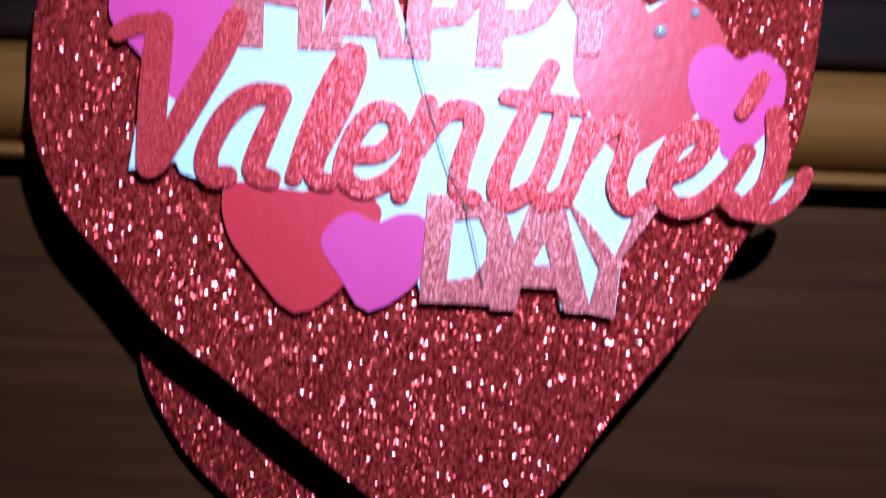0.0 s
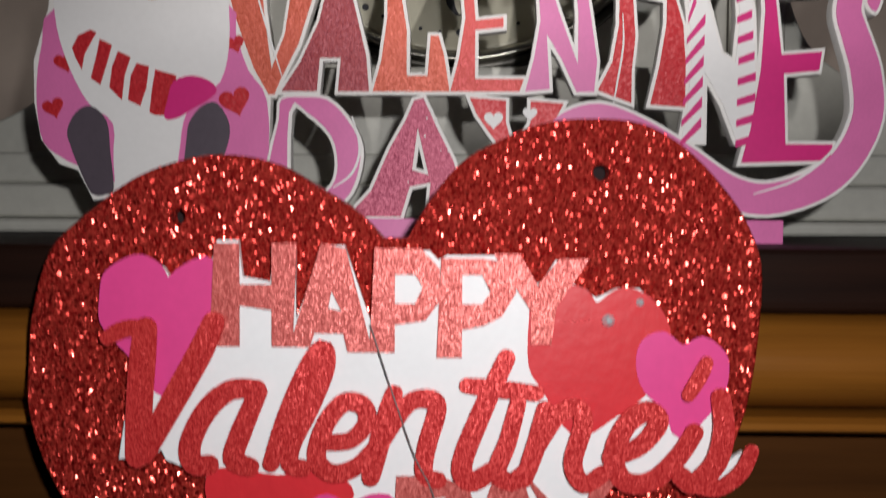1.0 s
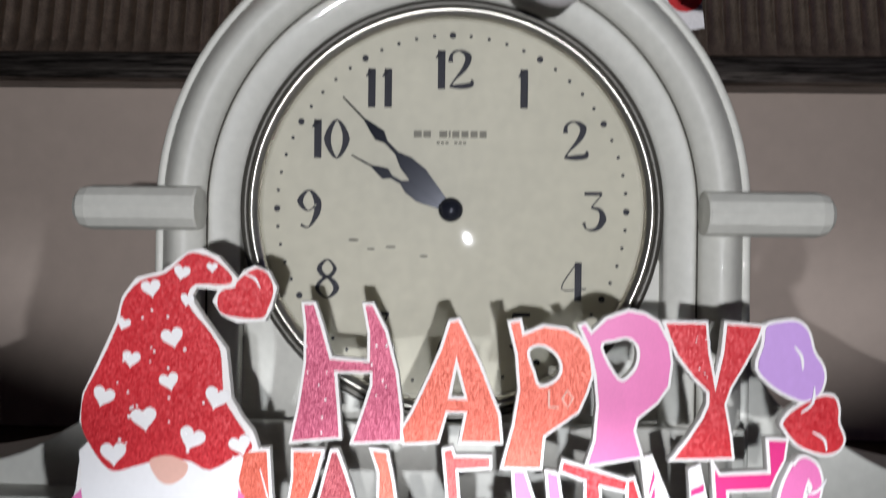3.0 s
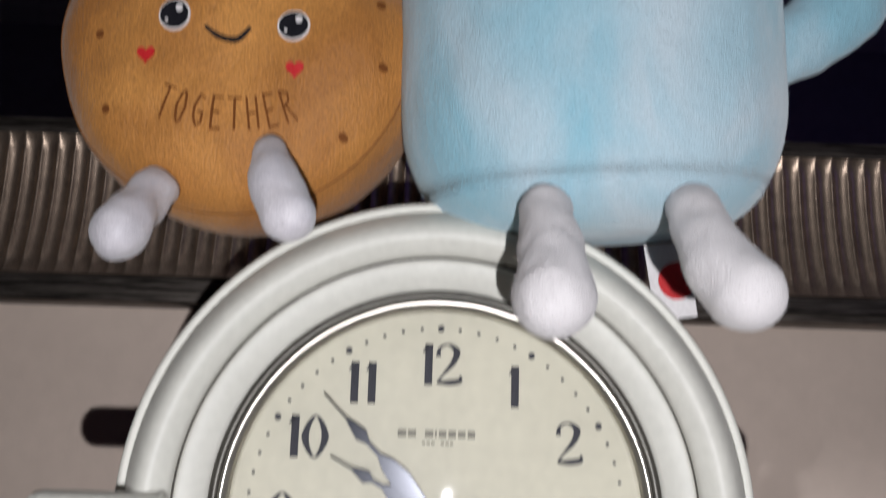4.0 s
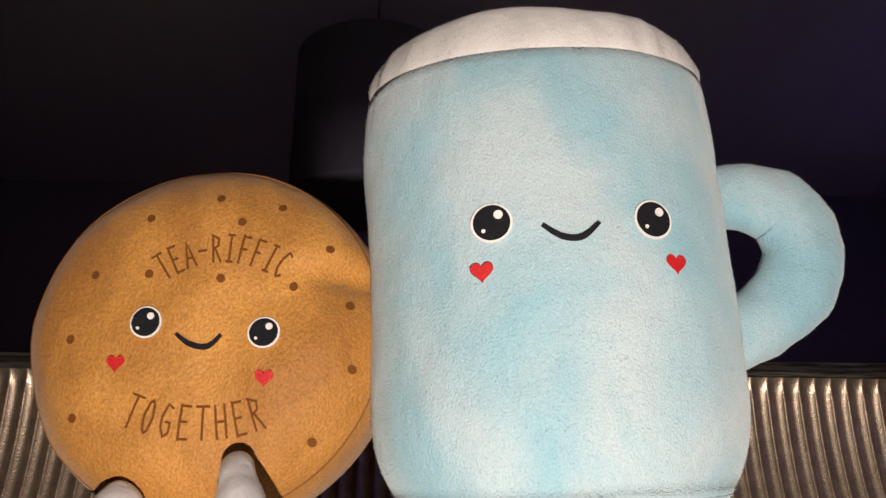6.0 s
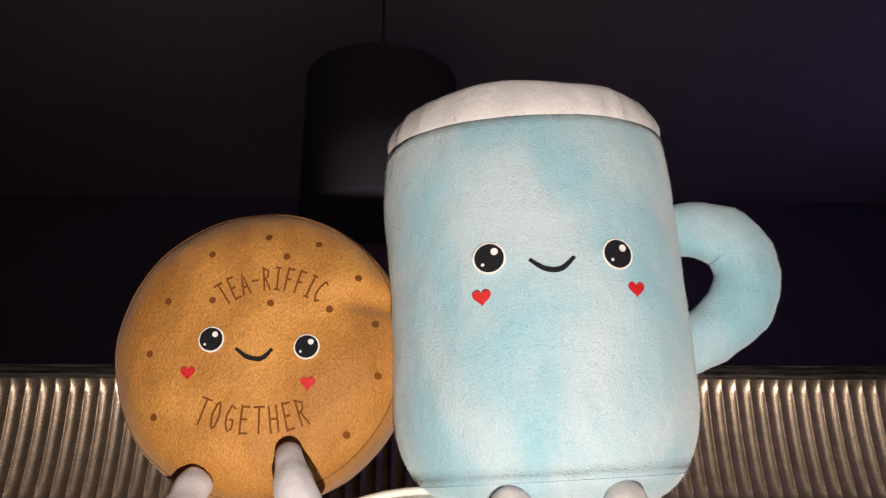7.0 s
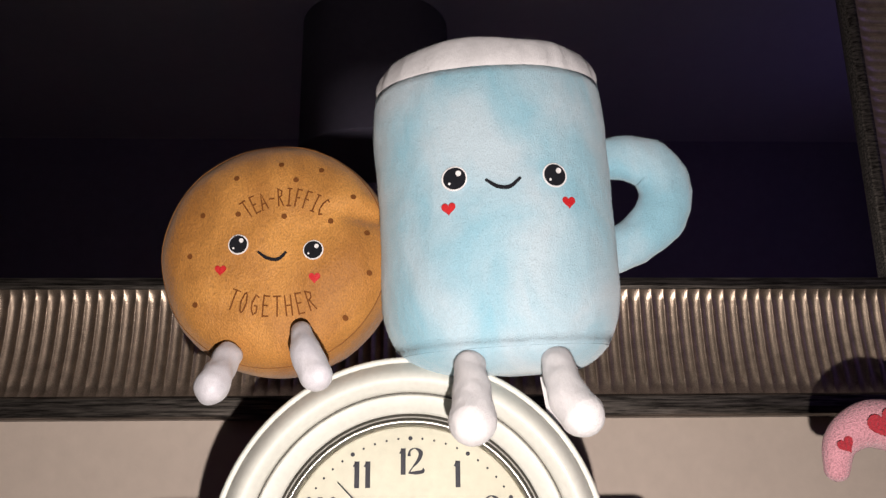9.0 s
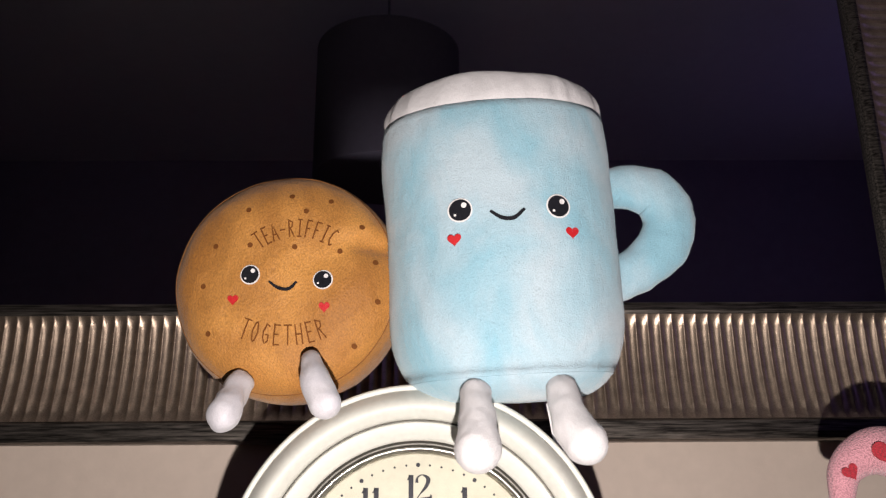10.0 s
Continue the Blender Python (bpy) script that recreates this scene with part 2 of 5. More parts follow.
BLACKTHREAD = plain("black_thread", (0.012, 0.012, 0.016), 0.6, vary=0.3, scale=300, bump=0.5, bump_scale=1500)
WHITETHREAD = plain("white_thread", (0.78, 0.74, 0.74), 0.6, vary=0.1, scale=300, bump=0.4, bump_scale=1500)
REDTHREAD = plain("red_thread", (0.54, 0.010, 0.014), 0.55, vary=0.15, scale=300, bump=0.5, bump_scale=1500)
SEAM = plain("seam_thread", (0.20, 0.075, 0.014), 0.8)
PINKKNIT = knit("pink_knit", (0.80, 0.36, 0.42))
REDKNIT = knit("red_knit", (0.55, 0.02, 0.04))
LABELWHITE = plain("white_label_fabric", (0.75, 0.72, 0.72), 0.7)
CHROME = plain("chrome", (0.7, 0.7, 0.7), 0.12, 1.0, 0.05)
SHADE = plain("dark_shade_fabric", (0.05, 0.044, 0.062), 0.95)


for _m in (BLACKTHREAD, INK, FADED, BISCUITDARK, SHADE, BROWNWOOD, DARKWOOD):
    _m.node_tree.nodes["Principled BSDF"].inputs["Specular IOR Level"].default_value = 0.1


# ---- shape helpers ----
def obj(name, mesh, material, parent=None, label=""):
    ob = new(name, mesh)
    if material:
        mesh.materials.clear()
        mesh.materials.append(material)
    if parent:
        ob.parent = parent
    return tagged(ob, label)


def part(name, bm, material, parent=None, label="", smooth=True):
    me = bpy.data.meshes.new(name)
    bmesh.ops.recalc_face_normals(bm, faces=bm.faces[:])
    for f in bm.faces:
        f.smooth = smooth
    bm.to_mesh(me)
    bm.free()
    return obj(name, me, material, parent, label)


def thing(name, label, category, at=(0, 0, 0), group=""):
    e = new(name)
    e.empty_display_size = 0.02
    e.location = at
    return tagged(e, label, category, group)


def curl(points, steps=5, closed=True):
    """A smooth line through points."""
    n, outp = len(points), []
    for i in range(n if closed else n - 1):
        p = [points[k % n] if closed else points[min(max(k, 0), n - 1)] for k in (i - 1, i, i + 1, i + 2)]
        for s in range(steps):
            t = s / steps
            outp.append(tuple(0.5 * (2 * b + (c - a) * t + (2 * a - 5 * b + 4 * c - e) * t * t + (3 * b - a - 3 * c + e) * t ** 3)
                              for a, b, c, e in zip(*p)))
    if not closed:
        outp.append(tuple(points[-1]))
    return outp


def plate_mesh(loops, thick, grow=0.0, edge=0.0):
    """A flat cut-out from loops of millimetres (the first outside, the rest holes), its front towards -y."""
    cu = bpy.data.curves.new("cut", "CURVE")
    cu.dimensions, cu.fill_mode = "2D", "BOTH"
    cu.extrude, cu.offset, cu.bevel_depth = max(thick / 2 - edge, 0), grow, edge
    for loop in loops:
        sp = cu.splines.new("POLY")
        sp.points.add(len(loop) - 1)
        for q, (x, z) in zip(sp.points, loop):
            q.co = (x / 1000, z / 1000, 0, 1)
        sp.use_cyclic_u = True
    tmp = bpy.data.objects.new("cut", cu)
    me = bpy.data.meshes.new_from_object(tmp)
    bpy.data.objects.remove(tmp)
    bpy.data.curves.remove(cu)
    me.transform(Matrix.Rotation(radians(90), 4, "X"))
    return me


def plate(name, loops, thick, material, parent, y, label="", grow=0.0, edge=0.0):
    """y: the place of the plate's front face under its parent."""
    me = plate_mesh(loops, thick, grow, edge)
    me.transform(Matrix.Translation((0, y + thick / 2, 0)))
    return obj(name, me, material, parent, label)


def ribbon(points, widths, closed=False, smooth=4):
    """The outline loops of a stroke along points, in the same units."""
    p = curl(points, smooth, closed) if smooth > 1 else list(points)
    n = len(p)
    if isinstance(widths, (int, float)):
        widths = [widths, widths]
    left, right = [], []
    for i, (x, z) in enumerate(p):
        a = p[(i - 1) % n] if closed else p[max(i - 1, 0)]
        b = p[(i + 1) % n] if closed else p[min(i + 1, n - 1)]
        dx, dz = b[0] - a[0], b[1] - a[1]
        h = math.hypot(dx, dz) or 1
        f = i / (n if closed else n - 1) * (len(widths) - (0 if closed else 1))
        k = int(f)
        w0, w1 = widths[k % len(widths)], widths[(k + 1) % len(widths) if closed else min(k + 1, len(widths) - 1)]
        w = (w0 + (w1 - w0) * (f - k)) / 2
        left.append((x - dz / h * w, z + dx / h * w))
        right.append((x + dz / h * w, z - dx / h * w))
    return [left, right] if closed else [left + right[::-1]]


def stroke_mesh(points, widths, thick, y, smooth=5):
    """A raised stroke with round ends along points of millimetres; its front lies at y, or follows a function of x and z."""
    p = curl(points, smooth, False) if smooth > 1 else [tuple(q) for q in points]
    n = len(p)
    ws = [widths[0] + (widths[-1] - widths[0]) * i / (n - 1) if len(widths) == 2 else
          (lambda f: widths[int(f)] + (widths[min(int(f) + 1, len(widths) - 1)] - widths[int(f)]) * (f - int(f)))(i / (n - 1) * (len(widths) - 1)) for i in range(n)]
    def unit(a, b):
        q = math.hypot(b[0] - a[0], b[1] - a[1]) or 1
        return (b[0] - a[0]) / q, (b[1] - a[1]) / q
    d0, d1 = unit(p[1], p[0]), unit(p[-2], p[-1])
    rows = [(p[0][0] + d0[0] * ws[0] / 2 * math.sin(a), p[0][1] + d0[1] * ws[0] / 2 * math.sin(a), ws[0] * math.cos(a)) for a in (1.45, 1.1, 0.7, 0.35)]
    rows += [(x, z, w) for (x, z), w in zip(p, ws)]
    rows += [(p[-1][0] + d1[0] * ws[-1] / 2 * math.sin(a), p[-1][1] + d1[1] * ws[-1] / 2 * math.sin(a), ws[-1] * math.cos(a)) for a in (0.35, 0.7, 1.1, 1.45)]
    fy = y if callable(y) else (lambda x, z: y)
    bm, vs = bmesh.new(), []
    for i, (x, z, w) in enumerate(rows):
        a, b = rows[max(i - 1, 0)], rows[min(i + 1, len(rows) - 1)]
        ux, uz = unit(a, b)
        pair = [((x - uz * w / 2) / 1000, (z + ux * w / 2) / 1000), ((x + uz * w / 2) / 1000, (z - ux * w / 2) / 1000)]
        rise = 0.00012 * i / len(rows)
        vs.append([bm.verts.new((q[0], fy(*q) + dy - rise, q[1])) for dy in (0, thick) for q in pair])
    for a, b in zip(vs, vs[1:]):
        for i, j in ((0, 1), (2, 0), (1, 3)):
            bm.faces.new((a[i], a[j], b[j], b[i]))
    me = bpy.data.meshes.new("stroke")
    bm.to_mesh(me)
    bm.free()
    return me


def fuzz(ob, count, length, width, material, lean=0.5, seed=1):
    """Short pile lying over the surface of ob, as one part of it."""
    rng = np.random.default_rng(seed)
    me = ob.data
    polys = list(me.polygons)
    area = np.array([q.area for q in polys])
    picks = rng.choice(len(polys), count, p=area / area.sum())
    r = rng.random((count, 6))
    verts, faces = [], []
    down = Vector((0, 0, -1))
    for k in range(count):
        q = polys[picks[k]]
        co = [me.vertices[v].co for v in q.vertices]
        a, b, c, e = co[0], co[1], co[2], co[-1]
        u, v = r[k][0], r[k][1]
        pt = a * ((1 - u) * (1 - v)) + b * (u * (1 - v)) + c * (u * v) + e * ((1 - u) * v)
        nrm = q.normal
        t = down * 0.6 + Vector((r[k][2] - 0.5, r[k][3] - 0.5, r[k][4] - 0.5)) * 1.6
        t = t - nrm * t.dot(nrm)
        t = t.normalized() if t.length > 1e-4 else nrm.orthogonal()
        way = (t + nrm * lean * (0.5 + r[k][5])).normalized() * length * (0.6 + 0.8 * r[k][4])
        side = nrm.cross(t) * (width / 2)
        i = len(verts)
        verts += [pt - side, pt + side, pt + way]
        faces.append((i, i + 1, i + 2))
    m = bpy.data.meshes.new("fur")
    m.from_pydata(verts, [], faces)
    return tagged(obj("fur", m, material, ob), kind="stuff")


def heart_loop(cx, cz, size, turn=0.0, n=26):
    outp = []
    for i in range(n):
        a = 2 * math.pi * i / n
        x, z = 16 * math.sin(a) ** 3 / 32, (13 * math.cos(a) - 5 * math.cos(2 * a) - 2 * math.cos(3 * a) - math.cos(4 * a)) / 32 + 0.08
        c, s = math.cos(turn), math.sin(turn)
        outp.append((cx + size * (x * c - z * s), cz + size * (x * s + z * c)))
    return outp


def ring_loop(cx, cz, r, n=24, rz=None):
    return [(cx + r * math.cos(2 * math.pi * i / n), cz + (rz or r) * math.sin(2 * math.pi * i / n)) for i in range(n)]


def box(bm, x0, x1, y0, y1, z0, z1, bevel=0.0):
    vs = [bm.verts.new((x, y, z)) for z in (z0, z1) for y in (y0, y1) for x in (x0, x1)]
    fs = [bm.faces.new([vs[i] for i in q]) for q in ((0, 2, 3, 1), (4, 5, 7, 6), (0, 1, 5, 4), (2, 6, 7, 3), (0, 4, 6, 2), (1, 3, 7, 5))]
    if bevel:
        es = list({e for f in fs for e in f.edges})
        bmesh.ops.bevel(bm, geom=es, offset=bevel, segments=3, profile=0.6, affect="EDGES")
    return bm


def boxed(name, dims, material, parent=None, bevel=0.0, label=""):
    return part(name, box(bmesh.new(), *dims, bevel), material, parent, label, smooth=False)


def tube(points, radii, sides=28, flat=1.0, steps=6, wobble=0.0):
    """A closed tube through points in space, with rounded ends; radii follow the points."""
    rows = curl([(*p, r) for p, r in zip(points, radii)], steps, False)
    first, last = rows[0], rows[-1]
    d0 = (Vector(rows[0][:3]) - Vector(rows[1][:3])).normalized()
    d1 = (Vector(rows[-1][:3]) - Vector(rows[-2][:3])).normalized()
    caps0 = [(*(Vector(first[:3]) + d0 * first[3] * math.sin(a)), first[3] * math.cos(a)) for a in (1.5, 1.25, 1.0, 0.75, 0.5, 0.25)]
    caps1 = [(*(Vector(last[:3]) + d1 * last[3] * math.sin(a)), last[3] * math.cos(a)) for a in (0.25, 0.5, 0.75, 1.0, 1.25, 1.5)]
    rows = caps0 + rows + caps1
    bm, rings = bmesh.new(), []
    for i, r in enumerate(rows):
        a, b = Vector(rows[max(i - 1, 0)][:3]), Vector(rows[min(i + 1, len(rows) - 1)][:3])
        d = (b - a).normalized()
        side = d.cross(Vector((0, 1, 0)))
        side = side.normalized() if side.length > 1e-3 else Vector((1, 0, 0))
        up = side.cross(d)
        ring = []
        for k in range(sides):
            q = 2 * math.pi * k / sides
            p = Vector(r[:3]) + side * (math.cos(q) * r[3]) + up * (math.sin(q) * r[3] * flat)
            if wobble:
                p += (p - Vector(r[:3])).normalized() * wobble * noise.noise(p * 90)
            ring.append(bm.verts.new(p))
        rings.append(ring)
    for r0, r1 in zip(rings, rings[1:]):
        for k in range(sides):
            bm.faces.new((r0[k], r0[(k + 1) % sides], r1[(k + 1) % sides], r1[k]))
    bm.faces.new(rings[0][::-1])
    bm.faces.new(rings[-1])
    return bm


def loft(rings, close=True):
    bm = bmesh.new()
    vs = [[bm.verts.new(p) for p in r] for r in rings]
    n = len(vs[0])
    for a, b in zip(vs, vs[1:]):
        for k in range(n):
            bm.faces.new((a[k], a[(k + 1) % n], b[(k + 1) % n], b[k]))
    if close:
        bm.faces.new(vs[0][::-1])
        bm.faces.new(vs[-1])
    return bm


def lathe(profile, sides=72, caps=True):
    """Turned round the y axis: profile of (radius, y)."""
    bm, rings = bmesh.new(), []
    for r, y in profile:
        rings.append([bm.verts.new((max(r, 1e-5) * math.cos(2 * math.pi * k / sides), y, max(r, 1e-5) * math.sin(2 * math.pi * k / sides))) for k in range(sides)])
    for a, b in zip(rings, rings[1:]):
        for k in range(sides):
            bm.faces.new((a[k], a[(k + 1) % sides], b[(k + 1) % sides], b[k]))
    if caps:
        bm.faces.new(rings[0])
        bm.faces.new(rings[-1][::-1])
    return bm


# ---- the setting ----
tagged(boxed("wall_north", (-2.2, 2.2, 0.270, 0.42, -1.25, 1.62), WALL), "beige painted chimney wall behind the mantelpiece", "wall", kind="structure")
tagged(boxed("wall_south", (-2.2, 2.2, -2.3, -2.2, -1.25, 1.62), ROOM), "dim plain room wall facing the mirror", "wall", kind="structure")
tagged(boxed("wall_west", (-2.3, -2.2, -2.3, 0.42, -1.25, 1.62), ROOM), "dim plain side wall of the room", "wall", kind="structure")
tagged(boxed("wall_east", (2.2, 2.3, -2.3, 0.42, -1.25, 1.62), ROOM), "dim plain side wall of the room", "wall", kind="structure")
tagged(boxed("ceiling", (-2.3, 2.3, -2.3, 0.42, 1.62, 1.70), CEIL), "plain pale ceiling in the dark", "ceiling", kind="structure")
tagged(boxed("floor", (-2.3, 2.3, -2.3, 0.42, -1.35, -1.25), CARPET), "dark carpeted floor of the room", "floor", kind="structure")

# mantelpiece: dark top board, honey-coloured rounded moulding, brown panel below
mantel = thing("mantelpiece", "dark wooden mantelpiece with a honey-coloured rounded edge moulding", "mantelpiece", (0, 0, 0.002))
boxed("top_board", (-0.85, 0.85, -0.143, 0.269, -0.016, 0.0), DARKWOOD, mantel, 0.003, "dark stained top board")


def moulding(name, profile, x0, x1, material, parent, label=""):
    bm = bmesh.new()
    rows = [[bm.verts.new((x, y, z)) for y, z in profile] for x in (x0, x1)]
    n = len(profile)
    for k in range(n):
        bm.faces.new((rows[0][k], rows[0][(k + 1) % n], rows[1][(k + 1) % n], rows[1][k]))
    bm.faces.new(rows[0])
    bm.faces.new(rows[1][::-1])
    return part(name, bm, material, parent, label, smooth=False)


nose = [(-0.10, -0.0162)] + [(-0.132 - 0.018 * math.sin(a), -0.0283 + 0.0121 * math.cos(a)) for a in [i * math.pi / 24 for i in range(25)]] + [(-0.10, -0.0404)]
moulding("edge_moulding", nose, -0.85, 0.85, GOLDWOOD, mantel, "honey-coloured rounded wooden moulding")
fillet = [(-0.10, -0.0406), (-0.145, -0.0406), (-0.1475, -0.0416), (-0.1475, -0.0432), (-0.145, -0.0444), (-0.10, -0.0444)]
moulding("fillet", fillet, -0.85, 0.85, GOLDWOOD, mantel, "thin honey-coloured bead")
boxed("front_panel", (-0.85, 0.85, -0.132, 0.269, -0.40, -0.0448), BROWNWOOD, mantel, 0.002, "dark brown front panel")
boxed("lower_block", (-0.84, 0.84, -0.122, 0.269, -1.252, -0.401), BROWNWOOD, mantel, 0.002, "dark brown lower surround")

# ---- mirror with a fluted cove frame ----
IN_L, IN_R, IN_B, IN_T = -0.72, 0.507, 0.4175, 1.25
mirror = thing("wall_mirror", "large wall mirror in a wide fluted antique-silver frame", "mirror", ((IN_L + IN_R) / 2, 0.258, IN_B))
ox, oz = (IN_L + IN_R) / 2, IN_B
boxed("mirror_glass", (IN_L - ox - 0.004, IN_R - ox + 0.004, 0.001, 0.005, -0.004, IN_T - oz + 0.004), MIRROR, mirror, 0, "dark reflecting mirror glass")


def cove(u):
    """Depth in front of the glass and way outwards of the cove at u from 0 (inside) to 1 (outside)."""
    return -0.009 - 0.010 * u + 0.009 * math.sin(math.pi * u) ** 0.45, 0.014 + 0.110 * u


def side_map(kind):
    cx, cz = (IN_R - IN_L) / 2, (IN_T - IN_B) / 2
    if kind == "bottom":
        return cx, lambda s, d, o: (s, d, -o)
    if kind == "top":
        return cx, lambda s, d, o: (-s, d, 2 * cz + o)
    if kind == "right":
        return cz, lambda s, d, o: (cx + o, d, cz + s)
    return cz, lambda s, d, o: (-cx - o, d, cz - s)


def frame_side(kind):
    half, f = side_map(kind)
    # fluted cove
    pitch, per, nv = 0.0128, 12, 18
    bm, rows = bmesh.new(), []
    count = int((half + 0.14) / pitch) + 1
    steps = count * per
    for j in range(nv + 1):
        u = j / nv
        d, o = cove(u)
        fade = min(1, u * 7, (1 - u) * 7)
        row = []
        for i in range(-steps, steps + 1):
            s = i * pitch / per
            lim = half + o
            wave = 1 - abs(math.sin(math.pi * s / pitch)) ** 0.75
            q = 0.0034 * fade * wave
            row.append(bm.verts.new(f(max(-lim, min(lim, s)), d - q, o)))
        rows.append(row)
    for a, b in zip(rows, rows[1:]):
        for k in range(len(a) - 1):
            bm.faces.new((a[k], a[k + 1], b[k + 1], b[k]))
    bmesh.ops.remove_doubles(bm, verts=bm.verts[:], dist=1e-6)
    part("fluted_cove", bm, SILVER, mirror, "fluted silver cove")

    def strip(name, prof, label):
        bm = bmesh.new()
        ends = [[bm.verts.new(f(sg * (half + o), d, o)) for d, o in prof] for sg in (-1, 1)]
        n = len(prof)
        for k in range(n):
            bm.faces.new((ends[0][k], ends[0][(k + 1) % n], ends[1][(k + 1) % n], ends[1][k]))
        bm.faces.new(ends[0])
        bm.faces.new(ends[1][::-1])
        part(name, bm, SILVERDARK, mirror, label, smooth=False)

    strip("inner_lip", [(0.004, 0.0), (-0.0072, 0.0012), (-0.0085, 0.003), (-0.0105, 0.010), (-0.0095, 0.0138), (0.004, 0.0142)], "worn dark silver inner lip")
    strip("outer_lip", [(0.009, 0.1238), (-0.0195, 0.1238), (-0.0225, 0.126), (-0.0235, 0.137), (-0.0215, 0.144), (-0.017, 0.146), (0.009, 0.146)], "worn dark silver outer lip")


for kind in ("bottom", "right", "top", "left"):
    frame_side(kind)

# ---- mantel clock ----
ZC = 0.165
clock = thing("mantel_clock", "cream-painted arched mantel clock with an aged paper dial", "clock", (0, 0, -0.008))
CZ = ZC + 0.008


def arch(profile, low, n=64):
    """A profile of (radius, y) led up the left side, over the arch and down the right."""
    rings = []
    for r, y in profile:
        ring = [(-r, y, low + (CZ - low) * k / 6) for k in range(6)]
        ring += [(-r * math.cos(math.pi * k / n), y, CZ + r * math.sin(math.pi * k / n)) for k in range(n + 1)]
        ring += [(r, y, CZ - (CZ - low) * k / 6) for k in range(1, 7)]
        rings.append(ring)
    bm = bmesh.new()
    vs = [[bm.verts.new(p) for p in r] for r in rings]
    m = len(vs)
    for i in range(m):
        a, b = vs[i], vs[(i + 1) % m]
        for k in range(len(a) - 1):
            bm.faces.new((a[k], a[k + 1], b[k + 1], b[k]))
    bm.faces.new([v[0] for v in vs])
    bm.faces.new([v[-1] for v in vs][::-1])
    return bm


def turned(r0, y0, r1, y1, n, bulge):
    """Points of a bulging (or hollow) run between two profile points."""
    outp = []
    for k in range(n + 1):
        t = k / n
        outp.append((r0 + (r1 - r0) * t, y0 + (y1 - y0) * t - bulge * math.sin(math.pi * t)))
    return outp


LOW = 0.028
part("arch_rim", arch([(0.1355, 0.058), (0.1355, 0.002), (0.1345, 0.0), (0.1325, 0.0), (0.1315, 0.0015)] + turned(0.1305, -0.002, 0.1115, -0.0085, 12, 0.0075)
                      + [(0.1108, -0.0075), (0.1100, -0.006), (0.1100, 0.058)], LOW), CLOCKPAINT, clock)
part("inner_rim", arch([(0.1086, 0.058), (0.1086, -0.0062), (0.1080, -0.0074)] + turned(0.1073, -0.0076, 0.0958, -0.0022, 8, 0.0008) + [(0.0955, 0.0), (0.0955, 0.058)], LOW), CLOCKPAINT, clock)
# dark strip laid in the gap to stand in for the shade there
part("rim_groove", arch([(0.1102, 0.002), (0.1102, -0.0046), (0.1084, -0.0046), (0.1084, 0.002)], LOW), GROOVE, clock, "groove between the mouldings, its shade put in as dark colour")

# flared body with shoulders
flare = [(110, 30), (110, 150), (134.6, 150), (135.4, 128), (138, 108), (146, 90), (158, 79), (176, 69), (198, 57), (225, 50), (252, 46), (252, 36)]
right = curl(flare[2:11], 4, False)
body = [(-x, z) for x, z in right[::-1]] + right + [(252, 30), (-252, 30)]
hole = ring_loop(0, CZ * 1000, 95.6, 72)
plate("body", [body, hole], 0.05, CLOCKPAINT, clock, 0.006, edge=0.0015)
plate("back_board", [ring_loop(0, CZ * 1000, 118, 64)], 0.003, BROWNWOOD, clock, 0.0585, "brown back board")
for nm, x, y0, z0, z1 in (("plinth_top", 0.256, -0.012, 0.030, 0.043), ("plinth_middle", 0.264, -0.020, 0.016, 0.0298), ("plinth_foot", 0.272, -0.029, 0.0102, 0.0158)):
    boxed(nm, (-x, x, y0, 0.062, z0, z1), CLOCKPAINT, clock, 0.0028)
boxed("kick_board", (-0.13, 0.13, -0.0105, -0.004, 0.040, 0.078), CLOCKPAINT, clock, 0.0015)
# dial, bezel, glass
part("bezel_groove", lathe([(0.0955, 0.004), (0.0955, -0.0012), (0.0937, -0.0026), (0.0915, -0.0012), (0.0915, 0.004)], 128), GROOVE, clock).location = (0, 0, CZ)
part("bezel", lathe([(0.0914, 0.004), (0.0914, -0.0026), (0.0907, -0.0036), (0.0896, -0.0034), (0.0880, -0.0018), (0.0866, -0.0012), (0.0866, 0.004)], 128), BEZEL, clock, "polished metal bezel").location = (0, 0, CZ)
dial = part("dial", lathe([(0.0, 0.0), (0.085, 0.0), (0.0868, -0.0012), (0.0868, 0.003), (0.0, 0.003)], 128), DIAL, clock, "aged cream paper dial with stains")
dial.location = (0, 0, CZ)

